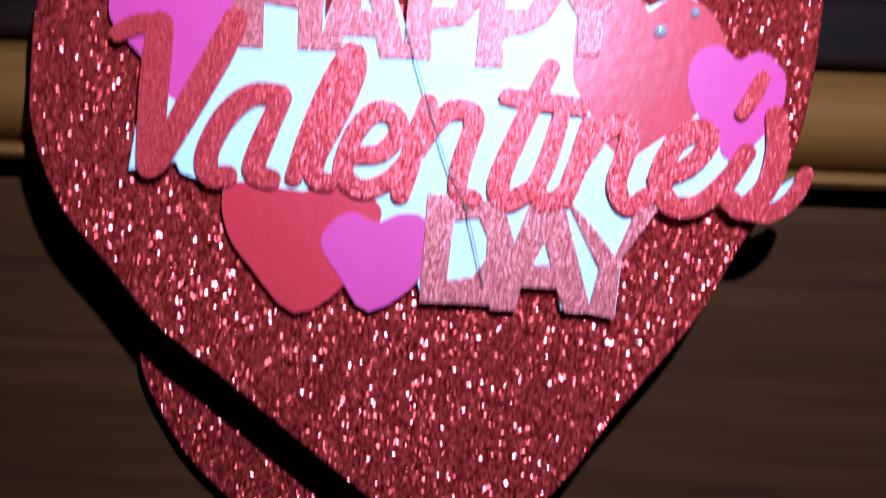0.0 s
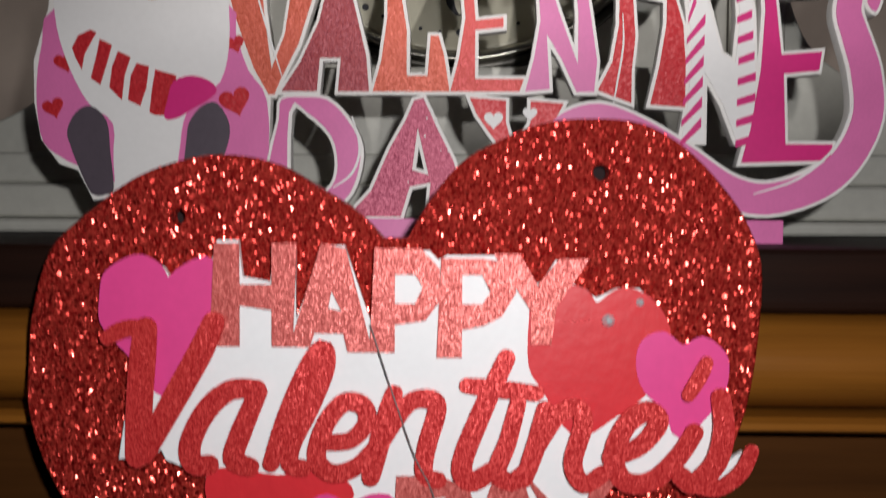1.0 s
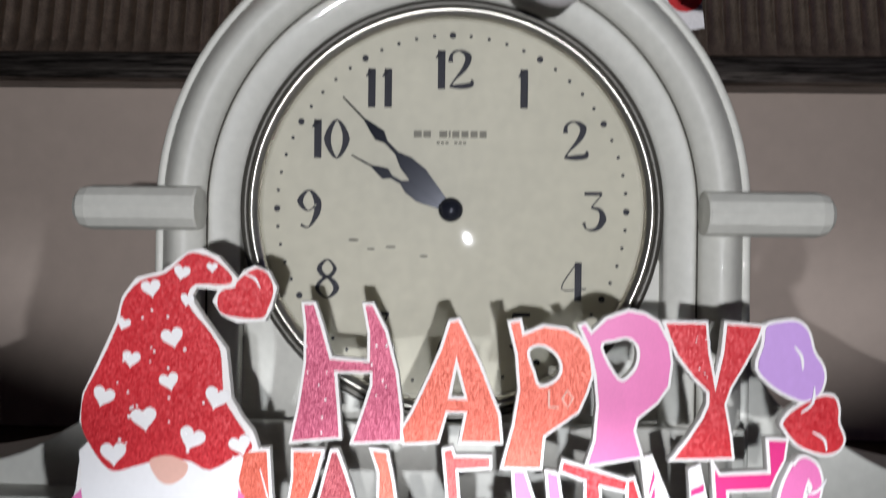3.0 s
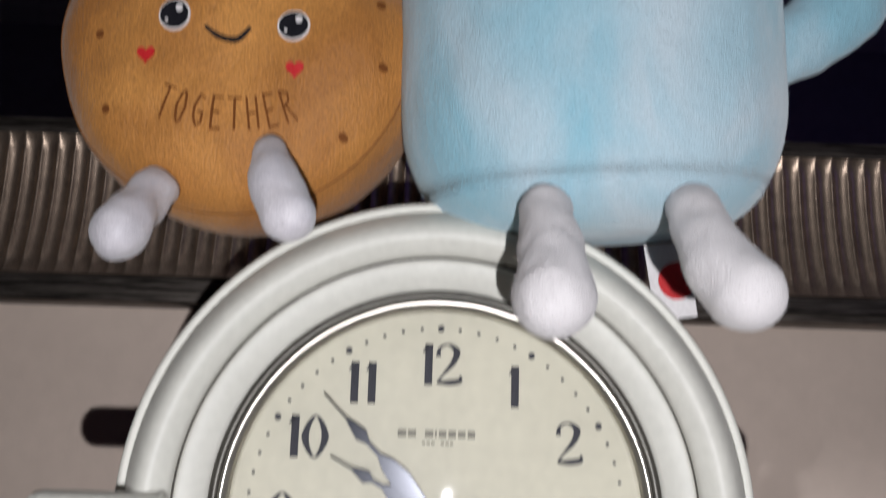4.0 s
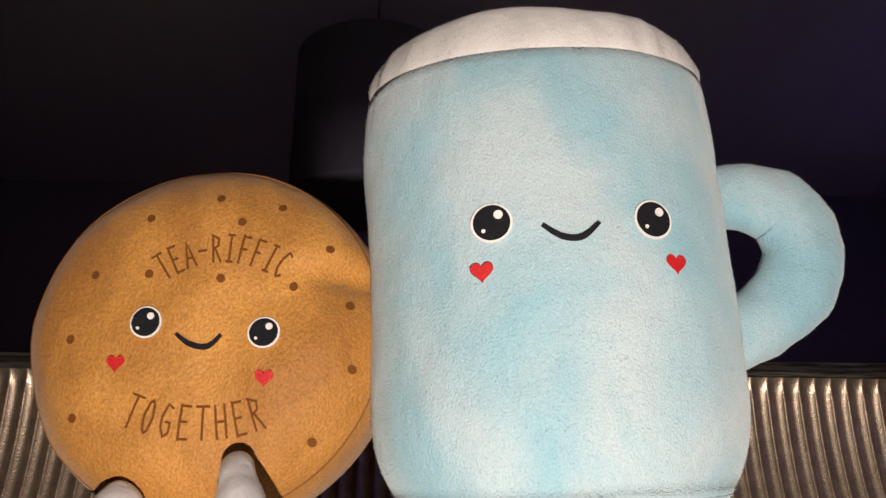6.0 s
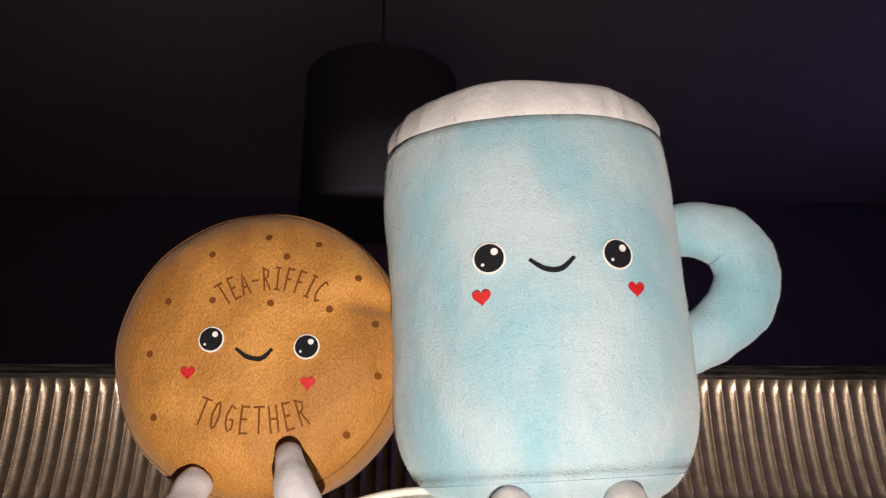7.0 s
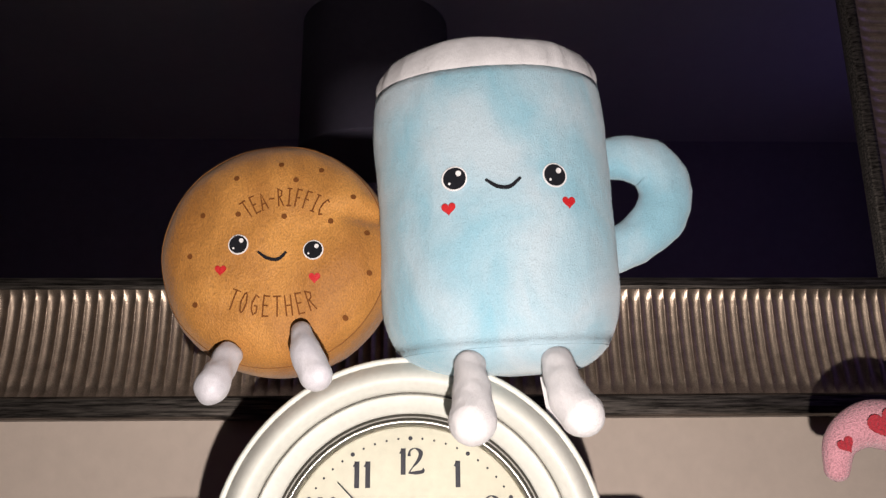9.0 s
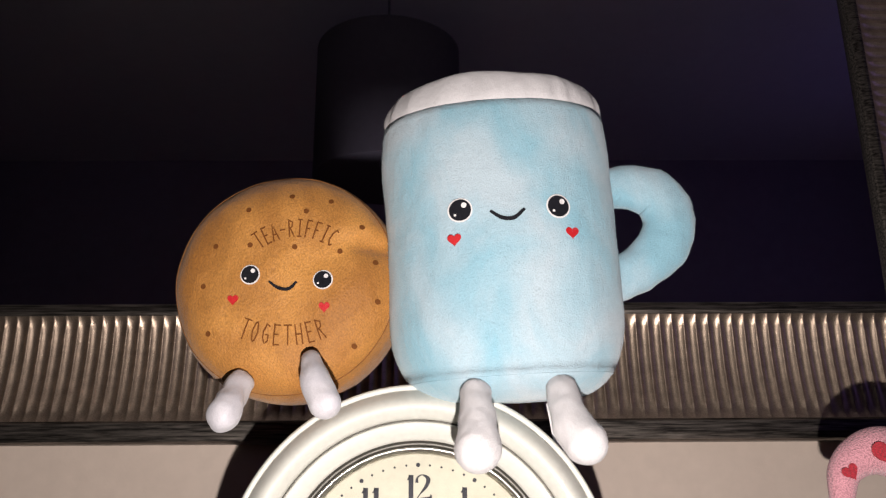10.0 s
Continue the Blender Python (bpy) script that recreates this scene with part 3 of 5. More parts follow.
# dial markings
DIGITS = {
    "1": [([(0.30, 0.80), (0.42, 0.88), (0.50, 0.98)], [0.05, 0.14, 0.26], False), ([(0.52, 1.0), (0.52, 0.0)], [0.28, 0.28], False)],
    "2": [([(0.12, 0.70), (0.16, 0.90), (0.45, 1.0), (0.78, 0.84), (0.66, 0.56), (0.30, 0.26), (0.10, 0.06)], [0.2, 0.1, 0.06, 0.26, 0.2, 0.07, 0.06], False),
          ([(0.08, 0.07), (0.50, 0.07), (0.90, 0.12), (0.92, 0.25)], [0.08, 0.2, 0.2, 0.05], False)],
    "3": [([(0.14, 0.96), (0.80, 0.96)], [0.14, 0.14], False), ([(0.80, 0.95), (0.40, 0.60)], [0.05, 0.05], False),
          ([(0.40, 0.60), (0.72, 0.54), (0.84, 0.30), (0.62, 0.06), (0.25, 0.04), (0.12, 0.22)], [0.05, 0.14, 0.28, 0.16, 0.05, 0.14], False)],
    "4": [([(0.66, 1.0), (0.66, 0.0)], [0.26, 0.26], False), ([(0.60, 0.98), (0.04, 0.32), (0.96, 0.32)], [0.05, 0.05, 0.06], False)],
    "5": [([(0.20, 0.96), (0.84, 0.96)], [0.14, 0.14], False), ([(0.20, 0.98), (0.18, 0.56)], [0.05, 0.05], False),
          ([(0.18, 0.56), (0.56, 0.62), (0.84, 0.36), (0.66, 0.08), (0.30, 0.03), (0.12, 0.18)], [0.05, 0.12, 0.28, 0.16, 0.05, 0.14], False)],
    "6": [([(0.80, 0.92), (0.50, 0.98), (0.20, 0.62), (0.18, 0.30), (0.50, 0.02), (0.84, 0.30), (0.54, 0.56), (0.22, 0.38)], [0.12, 0.05, 0.24, 0.28, 0.05, 0.24, 0.05, 0.04], False)],
    "7": [([(0.10, 0.94), (0.90, 0.94)], [0.14, 0.14], False), ([(0.88, 0.94), (0.52, 0.44), (0.44, 0.0)], [0.05, 0.16, 0.26], False)],
    "8": [([(0.50, 0.54), (0.20, 0.76), (0.50, 1.0), (0.80, 0.76)], [0.16, 0.2, 0.05, 0.14], True), ([(0.50, 0.54), (0.86, 0.26), (0.50, 0.0), (0.12, 0.26)], [0.12, 0.24, 0.05, 0.16], True)],
    "9": [([(0.20, 0.08), (0.50, 0.02), (0.80, 0.38), (0.82, 0.70), (0.50, 0.98), (0.16, 0.70), (0.46, 0.44), (0.78, 0.62)], [0.12, 0.05, 0.24, 0.28, 0.05, 0.24, 0.05, 0.04], False)],
    "0": [([(0.5, 1.0), (0.14, 0.5), (0.5, 0.0), (0.86, 0.5)], [0.06, 0.28, 0.06, 0.28], True)],
}
for h in range(1, 13):
    a = radians(30 * h)
    text = str(h)
    hgt, wid = 17.5, 12.0
    cxn, czn = 64.5 * math.sin(a), 63.5 * math.cos(a)
    full = (wid if len(text) == 1 else wid * (1.62 if text != "11" else 1.5))
    meshes = bmesh.new()
    for i, ch in enumerate(text):
        adv = (0 if i == 0 else full - wid)
        lead = -0.12 * wid if (len(text) == 2 and i == 0) else 0
        for pts, ws, cl in DIGITS[ch]:
            st = ribbon([(cxn - full / 2 + lead + adv + x * wid, czn + (z - 0.5) * hgt) for x, z in pts], [w * wid for w in ws], cl, 4 if len(pts) > 2 else 1)
            me = plate_mesh(st, 0.00012)
            me.transform(Matrix.Translation((0, -0.0002, CZ)))
            meshes.from_mesh(me)
            bpy.data.meshes.remove(me)
    part("numeral", meshes, INK, clock, "black numeral %d" % h, smooth=False)
bm = bmesh.new()
for k in range(60):
    a = radians(6 * k)
    me = plate_mesh([ring_loop(79 * math.sin(a), 79 * math.cos(a), 1.5 if k % 5 == 0 else 0.8, 10)], 0.00012)
    me.transform(Matrix.Translation((0, -0.0002, CZ)))
    bm.from_mesh(me)
    bpy.data.meshes.remove(me)
part("minute_track", bm, INK, clock, "ring of black minute dots", smooth=False)
# maker's mark as plain bars
marks = [(-17.2, -13.6, 32.8, 3.0), (-12.8, -9.4, 32.8, 3.0), (-5.6, -2.0, 32.8, 3.0), (-1.4, -0.5, 32.8, 3.0)] + [(0.3 + 4.1 * k, 3.5 + 4.1 * k, 32.8, 3.0) for k in range(4)]
marks += [(-6.8 + 2.0 * k, -5.4 + 2.0 * k, 29.8, 1.2) for k in range(7) if k != 3]
for x0, x1, z0, h in marks:
    plate("mark_bar", [[(x0, z0), (x1, z0), (x1, z0 + h), (x0, z0 + h)]], 0.00012, FADED, clock, -0.00025).location = (0, 0, CZ)
# faint scuffs low on the dial
for x, z, w, h in ((-44, -14, 5, 1.4), (-36, -18, 4, 1.0), (-27, -17, 5, 1.2), (-12, -21, 4, 1.2)):
    plate("scuff", [ring_loop(x, z, w / 2, 10, h / 2)], 0.0001, FADED, clock, -0.00022).location = (0, 0, CZ)
# the two spade-shaped pointers
def hand(name, length, tip, y, wide):
    a = math.atan2(tip[0], tip[1])
    shape = [(-wide * 0.3, 0), (-wide, length * 0.3), (-wide * 0.75, length * 0.42), (-wide * 0.18, length * 0.50), (-wide * 0.16, length * 0.60), (-wide * 0.62, length * 0.66),
             (-wide * 0.42, length * 0.72), (-0.35, length * 0.80), (-0.25, length)]
    pts = shape + [(-x, z) for x, z in shape[::-1]]
    c, s = math.cos(-a), math.sin(-a)
    plate(name, [[(x * c - z * s, x * s + z * c) for x, z in pts]], 0.0006, HANDMETAL, clock, y, "dark blued metal spade hand", edge=0.0001).location = (0, 0, CZ)


hand("hour_hand", 51, (-180, 97), -0.0030, 4.2)
hand("minute_hand", 70, (-195, 200), -0.0042, 4.4)
part("hand_cap", lathe([(0.0, -0.0070), (0.003, -0.0066), (0.0052, -0.0054), (0.0055, -0.0045), (0.0055, -0.001), (0.0, -0.001)], 32), HANDMETAL, clock, "dark round hand cap").location = (0, 0, CZ)
glass_bm = lathe([(0.0, -0.0082), (0.03, -0.0076), (0.06, -0.0058), (0.0866, -0.0026)], 96, False)
glass = part("dial_glass", glass_bm, GLASS, clock, "slightly domed clear glass")
if sum(f.normal.y for f in glass.data.polygons) > 0:
    glass.data.flip_normals()
glass.location, glass.visible_shadow = (0, 0, CZ), False
# turned pegs at the sides
for sg in (-1, 1):
    pr = [(0.0, 0.0), (0.0092, 0.0002), (0.0098, 0.001), (0.0098, 0.048), (0.0088, 0.052), (0.006, 0.0545), (0.0, 0.0555)]
    peg = part("peg", lathe(pr, 12), CLOCKPAINT, clock, "cream turned wooden peg", smooth=False)
    peg.matrix_local = pose(sg * 0.1095, -0.0135, CZ - 0.001, 0, 0, -90 * sg)
part("knob", tube([(0.192, -0.019, 0.022), (0.192, -0.034, 0.022), (0.192, -0.039, 0.022)], [0.004, 0.006, 0.0055], 16), CHROME, clock, "small chrome knob")


# ---- cut-out outlines, in millimetres ----
HEART_LEFT = [(-12, -2), (-18, 4), (-26, 9), (-35, 14), (-45, 16), (-55, 15), (-66, 11), (-77, 3), (-85, -5), (-89, -18), (-90, -28), (-90, -42), (-84, -58), (-74, -70), (-64, -82), (-51, -92), (-27, -111), (-14, -121), (1, -139)]
HEART_RIGHT = [(17, -119), (25, -109), (33, -97), (48, -77), (57, -60), (63, -50), (68, -34), (70, -10), (67, 1), (61, 10), (53, 18), (44, 23), (33, 24), (23, 23), (13, 19), (5, 14), (-2, 5), (-6, -2)]
HEART2_EDGE = [(-69, -84), (-70, -91), (-67, -101), (-62, -110), (-54, -119), (-45, -127)]
H1 = [(-47.2, 130.9), (-42.3, 130.9), (-39.4, 122.3), (-36.4, 111.7), (-23.7, 110.8), (-23.7, 120.4), (-25.7, 130.9), (-21.7, 130.9), (-16.8, 121.3), (-12.9, 106.9), (-11, 92.5), (-11, 82), (-29.6, 81), (-25.7, 92.5), (-22.7, 102.1), (-22.7, 106), (-34.5, 106), (-33.5, 95.4), (-32.5, 82.9), (-51.1, 81), (-48.2, 95.4), (-46.2, 109.8), (-46.2, 122.3)]
A1 = [(4.7, 125.2), (8.6, 126.1), (16.5, 109.8), (23.3, 92.5), (24.3, 82), (8.6, 82), (10.6, 92.5), (4.7, 92.5), (1.8, 82), (-11, 81), (-11.9, 86.8), (-8, 93.5), (-3.1, 104.1), (1.8, 115.6)]
A1_HOLE = [(7.7, 108.9), (5.7, 98.3), (10.6, 98.3)]
P1 = [(25.3, 125.2), (30.2, 126.1), (31.2, 121.3), (38, 124.2), (45.9, 123.3), (50.8, 120.4), (54.7, 114.6), (55.7, 106.9), (53.7, 100.2), (50.8, 93.5), (42.9, 87.7), (39, 84.9), (38, 73.3), (23.3, 73.3), (27.3, 88.7), (29.2, 101.2), (28.2, 113.7)]
P1_HOLE = [(33.1, 114.6), (37.1, 116.5), (42, 113.7), (43.9, 108.9), (42, 105), (37.1, 103.1), (35.1, 107.9)]
P2 = [(49.8, 124.2), (52.7, 125.2), (54.7, 122.3), (59.6, 127.1), (67.4, 130), (73.3, 129), (78.2, 126.1), (82.1, 118.5), (83.1, 111.7), (82.1, 103.1), (78.2, 97.3), (71.4, 91.6), (70.4, 87.7), (73.3, 78.1), (52.7, 74.3), (55.7, 83.9), (56.7, 96.4), (55.7, 106.9), (53.7, 115.6)]
P2_HOLE = [(58.6, 116.5), (62.5, 118.5), (67.4, 119.4), (70.4, 116.5), (70.4, 111.7), (68.4, 107.9), (64.5, 106)]
Y1 = [(79.2, 126.1), (94.9, 126.1), (95.9, 115.6), (97.8, 106), (99.8, 115.6), (100.8, 126.1), (114.5, 125.2), (112.5, 119.4), (108.6, 111.7), (103.7, 103.1), (101.7, 97.3), (103.7, 86.8), (104.7, 78.1), (82.1, 77.2), (88, 84.9), (92.9, 92.5), (94.9, 97.3), (94.9, 101.2), (90, 106), (84.1, 113.7), (81.2, 120.4)]
LILAC = [(114.5, 125.2), (120.4, 127.1), (126.2, 127.1), (130.2, 123.3), (132.1, 116.5), (135.1, 111.7), (136, 106.9), (134.1, 101.2), (129.2, 98.3), (124.3, 99.3), (117.4, 103.1), (111.5, 109.8), (113.5, 118.5)]
REDH = [(124.3, 96.4), (133.1, 101.2), (139, 101.2), (140.9, 96.4), (140.9, 91.6), (142.9, 85.8), (140, 81), (134.1, 80.1), (126.2, 82.9), (121.3, 88.7), (120.4, 91.6)]
V1 = [(-73.7, 78.1), (-58, 79.1), (-57, 62.8), (-55.1, 48.4), (-52.1, 56.1), (-50.2, 68.5), (-50.2, 79.1), (-38.4, 79.1), (-41.3, 67.6), (-46.2, 52.2), (-52.1, 40.7), (-54.1, 35.9), (-57, 35.9), (-61.9, 44.5), (-67.8, 60.9), (-70.7, 71.4)]
A2 = [(-36.4, 79.1), (-33.5, 79.1), (-28.6, 65.7), (-24.7, 49.3), (-23.7, 36.9), (-35.5, 36.9), (-34.5, 47.4), (-39.4, 47.4), (-40.4, 36.9), (-54.1, 36.9), (-47.2, 47.4), (-41.3, 59.9)]
L1 = [(-22.7, 80.1), (-15.9, 79.1), (-13.9, 69.5), (-11.9, 57), (-11.9, 43.6), (-7, 43.6), (-6.1, 56.1), (-2.1, 56.1), (-0.2, 49.3), (1.8, 36.9), (-24.7, 36.9), (-21.7, 47.4), (-19.8, 60.9), (-19.8, 71.4)]
E1 = [(2.8, 80.1), (6.7, 81), (7.7, 78.1), (20.4, 78.1), (20.4, 73.3), (8.6, 72.4), (9.6, 60.9), (18.4, 61.8), (18.4, 57), (9.6, 56.1), (9.6, 42.6), (25.3, 42.6), (23.3, 36.9), (-0.2, 36.9), (2.8, 48.4), (4.7, 60.9), (3.7, 71.4)]
N1 = [(27.3, 73.3), (32.2, 73.3), (36.1, 61.8), (40, 51.3), (40, 61.8), (39, 73.3), (43.9, 72.4), (45.9, 59.9), (47.8, 47.4), (46.9, 36.9), (40, 36.9), (35.1, 47.4), (32.2, 52.2), (33.1, 37.8), (23.3, 36.9), (26.3, 48.4), (28.2, 59.9)]
T1 = [(44.9, 77.2), (68.4, 70.5), (67.4, 65.7), (58.6, 67.6), (59.6, 55.1), (58.6, 44.5), (58.6, 33), (45.9, 37.8), (50.8, 47.4), (52.7, 58.9), (52.7, 69.5), (43.9, 72.4)]
I1 = [(67.4, 70.5), (70.4, 71.4), (74.3, 58.9), (75.3, 46.5), (75.3, 32.1), (62.5, 33), (65.5, 46.5), (67.4, 58.9)]
N2 = [(72.3, 78.1), (76.3, 79.1), (82.1, 64.7), (86.1, 50.3), (89, 48.4), (90, 59.9), (89, 74.3), (92.9, 76.2), (95.9, 62.8), (96.8, 44.5), (96.8, 21.5), (90, 21.5), (85.1, 34), (81.2, 40.7), (81.2, 21.5), (72.3, 21.5), (74.3, 33), (75.3, 48.4), (74.3, 62.8)]
E2 = [(96.8, 78.1), (99.8, 73.3), (116.4, 74.3), (115.5, 85.8), (123.3, 85.8), (122.3, 78.1), (119.4, 72.4), (117.4, 67.6), (102.7, 66.6), (104.7, 50.3), (117.4, 51.3), (116.4, 43.6), (105.7, 42.6), (106.6, 22.5), (121.3, 22.5), (120.4, 15.7), (91, 14.8), (93.9, 26.3), (96.8, 44.5), (97.8, 62.8)]
D1 = [(-53.1, 35.9), (-45.3, 36.9), (-37.4, 35.9), (-30.6, 29.2), (-26.6, 20.5), (-27.6, 10.9), (-31.5, 3.3), (-39.4, -0.6), (-47.2, -3.5), (-62.9, -3.5), (-59, 8.1), (-56, 21.5), (-54.1, 29.2)]
D1_HOLE = [(-49.2, 31.1), (-44.3, 30.1), (-37.4, 23.4), (-35.5, 14.8), (-37.4, 8.1), (-43.3, 4.2), (-49.2, 3.3)]
A3 = [(-11, 35.9), (-7, 36.9), (-2.1, 26.3), (2.8, 16.7), (6.7, 4.2), (8.6, -1.5), (-7, -2.5), (-6.1, 8.1), (-11, 7.1), (-13.9, -2.5), (-33.5, -2.5), (-24.7, 7.1), (-18.8, 20.5), (-13.9, 29.2)]
A3_HOLE = [(-9, 21.5), (-10, 13.8), (-7, 12.9)]
Y3 = [(5.7, 36.9), (19.4, 35.9), (19.4, 28.2), (21.4, 21.5), (25.3, 28.2), (25.3, 35.9), (38, 34.9), (35.1, 29.2), (28.2, 20.5), (25.3, 15.7), (27.3, -1.5), (13.5, -1.5), (18.4, 10), (18.4, 16.7), (12.6, 24.4), (8.6, 30.1)]
SWIRL_LINE = [(128.0, 76.3), (125.2, 68.9), (124.2, 62.5), (126.1, 56.0), (129.9, 44.0), (130.8, 30.2), (125.2, 17.4), (115.8, 9.1), (100.8, 4.5), (87.7, 7.3), (72.7, 17.4), (58.6, 25.7), (47.3, 29.5), (37.9, 26.7), (33.3, 20.3), (32.3, 10.1)]
LOBE = [(37.0, 8.3), (38.0, 14.7), (40.8, 18.3), (44.6, 20.2), (47.3, 17.5), (47.3, 8.3)]
CURL_END = [(123.3, 72.6), (126.1, 79.0), (129.9, 80.0), (133.6, 77.2), (135.4, 71.6), (134.6, 65.2), (132.7, 61.6), (129.9, 63.4), (128.9, 66.2), (130.7, 68.9), (128.9, 71.7), (127.0, 69.8)]
GNOME = [(-96.2, 141.5), (-87.4, 148.2), (-82.5, 149.2), (-76.6, 146.3), (-70.7, 139.6), (-69.8, 138.6), (-67.8, 141.5), (-63.9, 143.4), (-59, 141.5), (-56, 135.7), (-58, 128.1), (-60, 124.2), (-69.8, 123.3), (-75.6, 126.1), (-78.6, 130.9), (-76.6, 134.8), (-84.5, 135.7), (-86.4, 131.9), (-83.5, 127.1), (-78.6, 120.4), (-73.7, 113.7), (-72.7, 105), (-71.7, 96.4), (-67.8, 89.7), (-63.9, 84.9), (-61.9, 79.1), (-66.8, 75.3), (-67.8, 66.6), (-64.9, 56.1), (-59, 43.6), (-56, 35.9), (-57, 11.9), (-72.7, 10.9), (-76.6, 5.2)]
GNOME_B = [(-80.5, 4.2), (-85.4, 7.1), (-86.4, 9), (-88.4, -2.5), (-103.1, -2.5), (-106, 6.1), (-106, 4.2), (-112.9, 3.3), (-117.8, 12.9), (-123.7, 14.8), (-129.5, 22.5), (-131.5, 34), (-131.5, 47.4), (-126.6, 63.7), (-125.6, 72.4), (-121.7, 79.1), (-125.6, 87.7), (-124.6, 97.3), (-119.7, 107.9), (-112.9, 123.3), (-110.9, 131.9), (-106, 138.6), (-99.2, 140.5)]
HAT = [(-95.2, 140.5), (-87.4, 147.3), (-82.5, 147.3), (-77.6, 145.3), (-71.7, 139.6), (-73.7, 136.7), (-84.5, 136.7), (-87.4, 131.9), (-85.4, 127.1), (-79.6, 120.4), (-75.6, 113.7), (-74.7, 105), (-73.7, 96.4), (-69.8, 89.7), (-65.8, 83.9), (-63.9, 79.1), (-69.8, 76.2), (-78.6, 71.4), (-85.4, 74.3), (-92.3, 75.3), (-98.2, 74.3), (-105, 72.4), (-112.9, 70.5), (-117.8, 74.3), (-122.7, 82), (-124.6, 87.7), (-123.7, 97.3), (-118.8, 106.9), (-111.9, 122.3), (-109.9, 130.9), (-104.1, 137.7)]
BOBBLE = [(-69.8, 137.7), (-66.8, 140.5), (-62.9, 142.5), (-59, 140.5), (-57, 134.8), (-59, 128.1), (-60.9, 125.2), (-68.8, 125.2), (-75.6, 127.1), (-76.6, 131.9), (-74.7, 134.8), (-70.7, 135.7)]
BEARD = [(-122.7, 80.1), (-124.6, 70.5), (-123.7, 58), (-120.7, 47.4), (-116.8, 38.8), (-112.9, 33), (-106, 27.3), (-106, 14.8), (-103.1, -2.5), (-89.4, -1.5), (-85.4, 15.7), (-83.5, 28.2), (-79.6, 34.9), (-71.7, 40.7), (-68.8, 52.2), (-68.8, 66.6), (-68.8, 79.1), (-94.3, 83.9)]
COAT = [(-124.6, 63.7), (-128.6, 53.2), (-130.5, 41.7), (-130.5, 31.1), (-128.6, 21.5), (-122.7, 16.7), (-116.8, 13.8), (-106, 9), (-85.4, 10), (-72.7, 12.9), (-58, 12.9), (-57, 34.9), (-62.9, 44.5), (-66.8, 56.1), (-68.8, 64.7), (-94.3, 71.4)]
BOOT_A = [(-120.7, 25.3), (-117.8, 31.1), (-112.9, 33), (-108, 28.2), (-107, 18.6), (-106, 7.1), (-108, 5.2), (-112.9, 5.2), (-116.8, 12.9), (-119.7, 20.5)]
BOOT_B = [(-81.5, 28.2), (-77.6, 33), (-72.7, 34), (-68.8, 27.3), (-69.8, 19.6), (-74.7, 9), (-78.6, 6.1), (-83.5, 8.1), (-83.5, 13.8), (-82.5, 22.5)]
NOSE = [(-100.1, 74.3), (-96.2, 76.2), (-92.3, 76.2), (-89.4, 75.3), (-86.4, 73.3), (-87.4, 69.5), (-91.3, 66.6), (-95.2, 66.6), (-98.2, 69.5)]
C1 = [(-118.8, 51.3), (-116.8, 55.1), (-112.9, 57), (-110.9, 56.1), (-114.8, 49.3), (-115.8, 44.5), (-117.8, 48.4)]
C2 = [(-112.9, 41.7), (-110.9, 49.3), (-109.9, 54.1), (-106, 52.2), (-108, 45.5), (-109.9, 39.7)]
C3 = [(-107, 38.8), (-106, 45.5), (-104.1, 50.3), (-100.1, 48.4), (-102.1, 42.6), (-103.1, 34.9)]
C4 = [(-101.1, 34.9), (-100.1, 42.6), (-98.2, 46.5), (-94.3, 45.5), (-95.2, 38.8), (-97.2, 33)]
C5 = [(-94.3, 31.1), (-93.3, 38.8), (-92.3, 44.5), (-85.4, 42.6), (-87.4, 36.9), (-88.4, 30.1), (-92.3, 30.1)]
MITT = [(-86.4, 40.7), (-80.5, 42.6), (-74.7, 40.7), (-72.7, 37.8), (-75.6, 34.9), (-80.5, 32.1), (-85.4, 29.2), (-89.4, 29.2), (-88.4, 34.9)]
SPOTS = [(-89.4, 140.5), (-100.1, 134.8), (-109.9, 122.3), (-87.4, 130.9), (-92.3, 117.5), (-107, 109.8), (-93.3, 102.1), (-116.8, 96.4), (-76.6, 96.4), (-102.1, 88.7), (-85.4, 82), (-112.9, 76.2), (-67.8, 80.1), (-78.6, 142.5)]
BODYSPOTS = [(-123.7, 46.5), (-128.6, 32.1), (-66.8, 34), (-65.8, 52.2), (-60.9, 14.8)]
BACK_TOP = [(-73.3, -17.7), (-72.3, -11.8), (-68.5, -6.9), (-63.7, -5.9), (-58.9, -7.9), (-57, -10.8), (-53.2, -6.9), (-48.4, -5.9), (-47.4, -1.9), (-42.6, -1.9), (-41.7, -9.8), (-35.9, -10.8), (-35, -2.9), (-30.2, -2.9), (-30.2, -18.7), (-24.4, -2.9), (-19.6, -2.9), (-13.9, -19.7), (-12.9, -3.9), (-1.4, -3.9), (0.5, -5.9), (2.4, -4.9), (16.8, -4.9), (19.6, -10.8), (22.5, -10.8), (25.4, -5.9), (32.1, -5.9), (29.2, -10.8), (35, -13.8), (39.8, -11.8), (45.5, -11.8), (51.3, -16.7), (52.2, -21.6), (56, -24.6), (60.8, -22.6), (65.6, -25.6), (67.5, -30.5), (64.7, -35.4), (66.6, -42.3), (67.5, -50.2)]
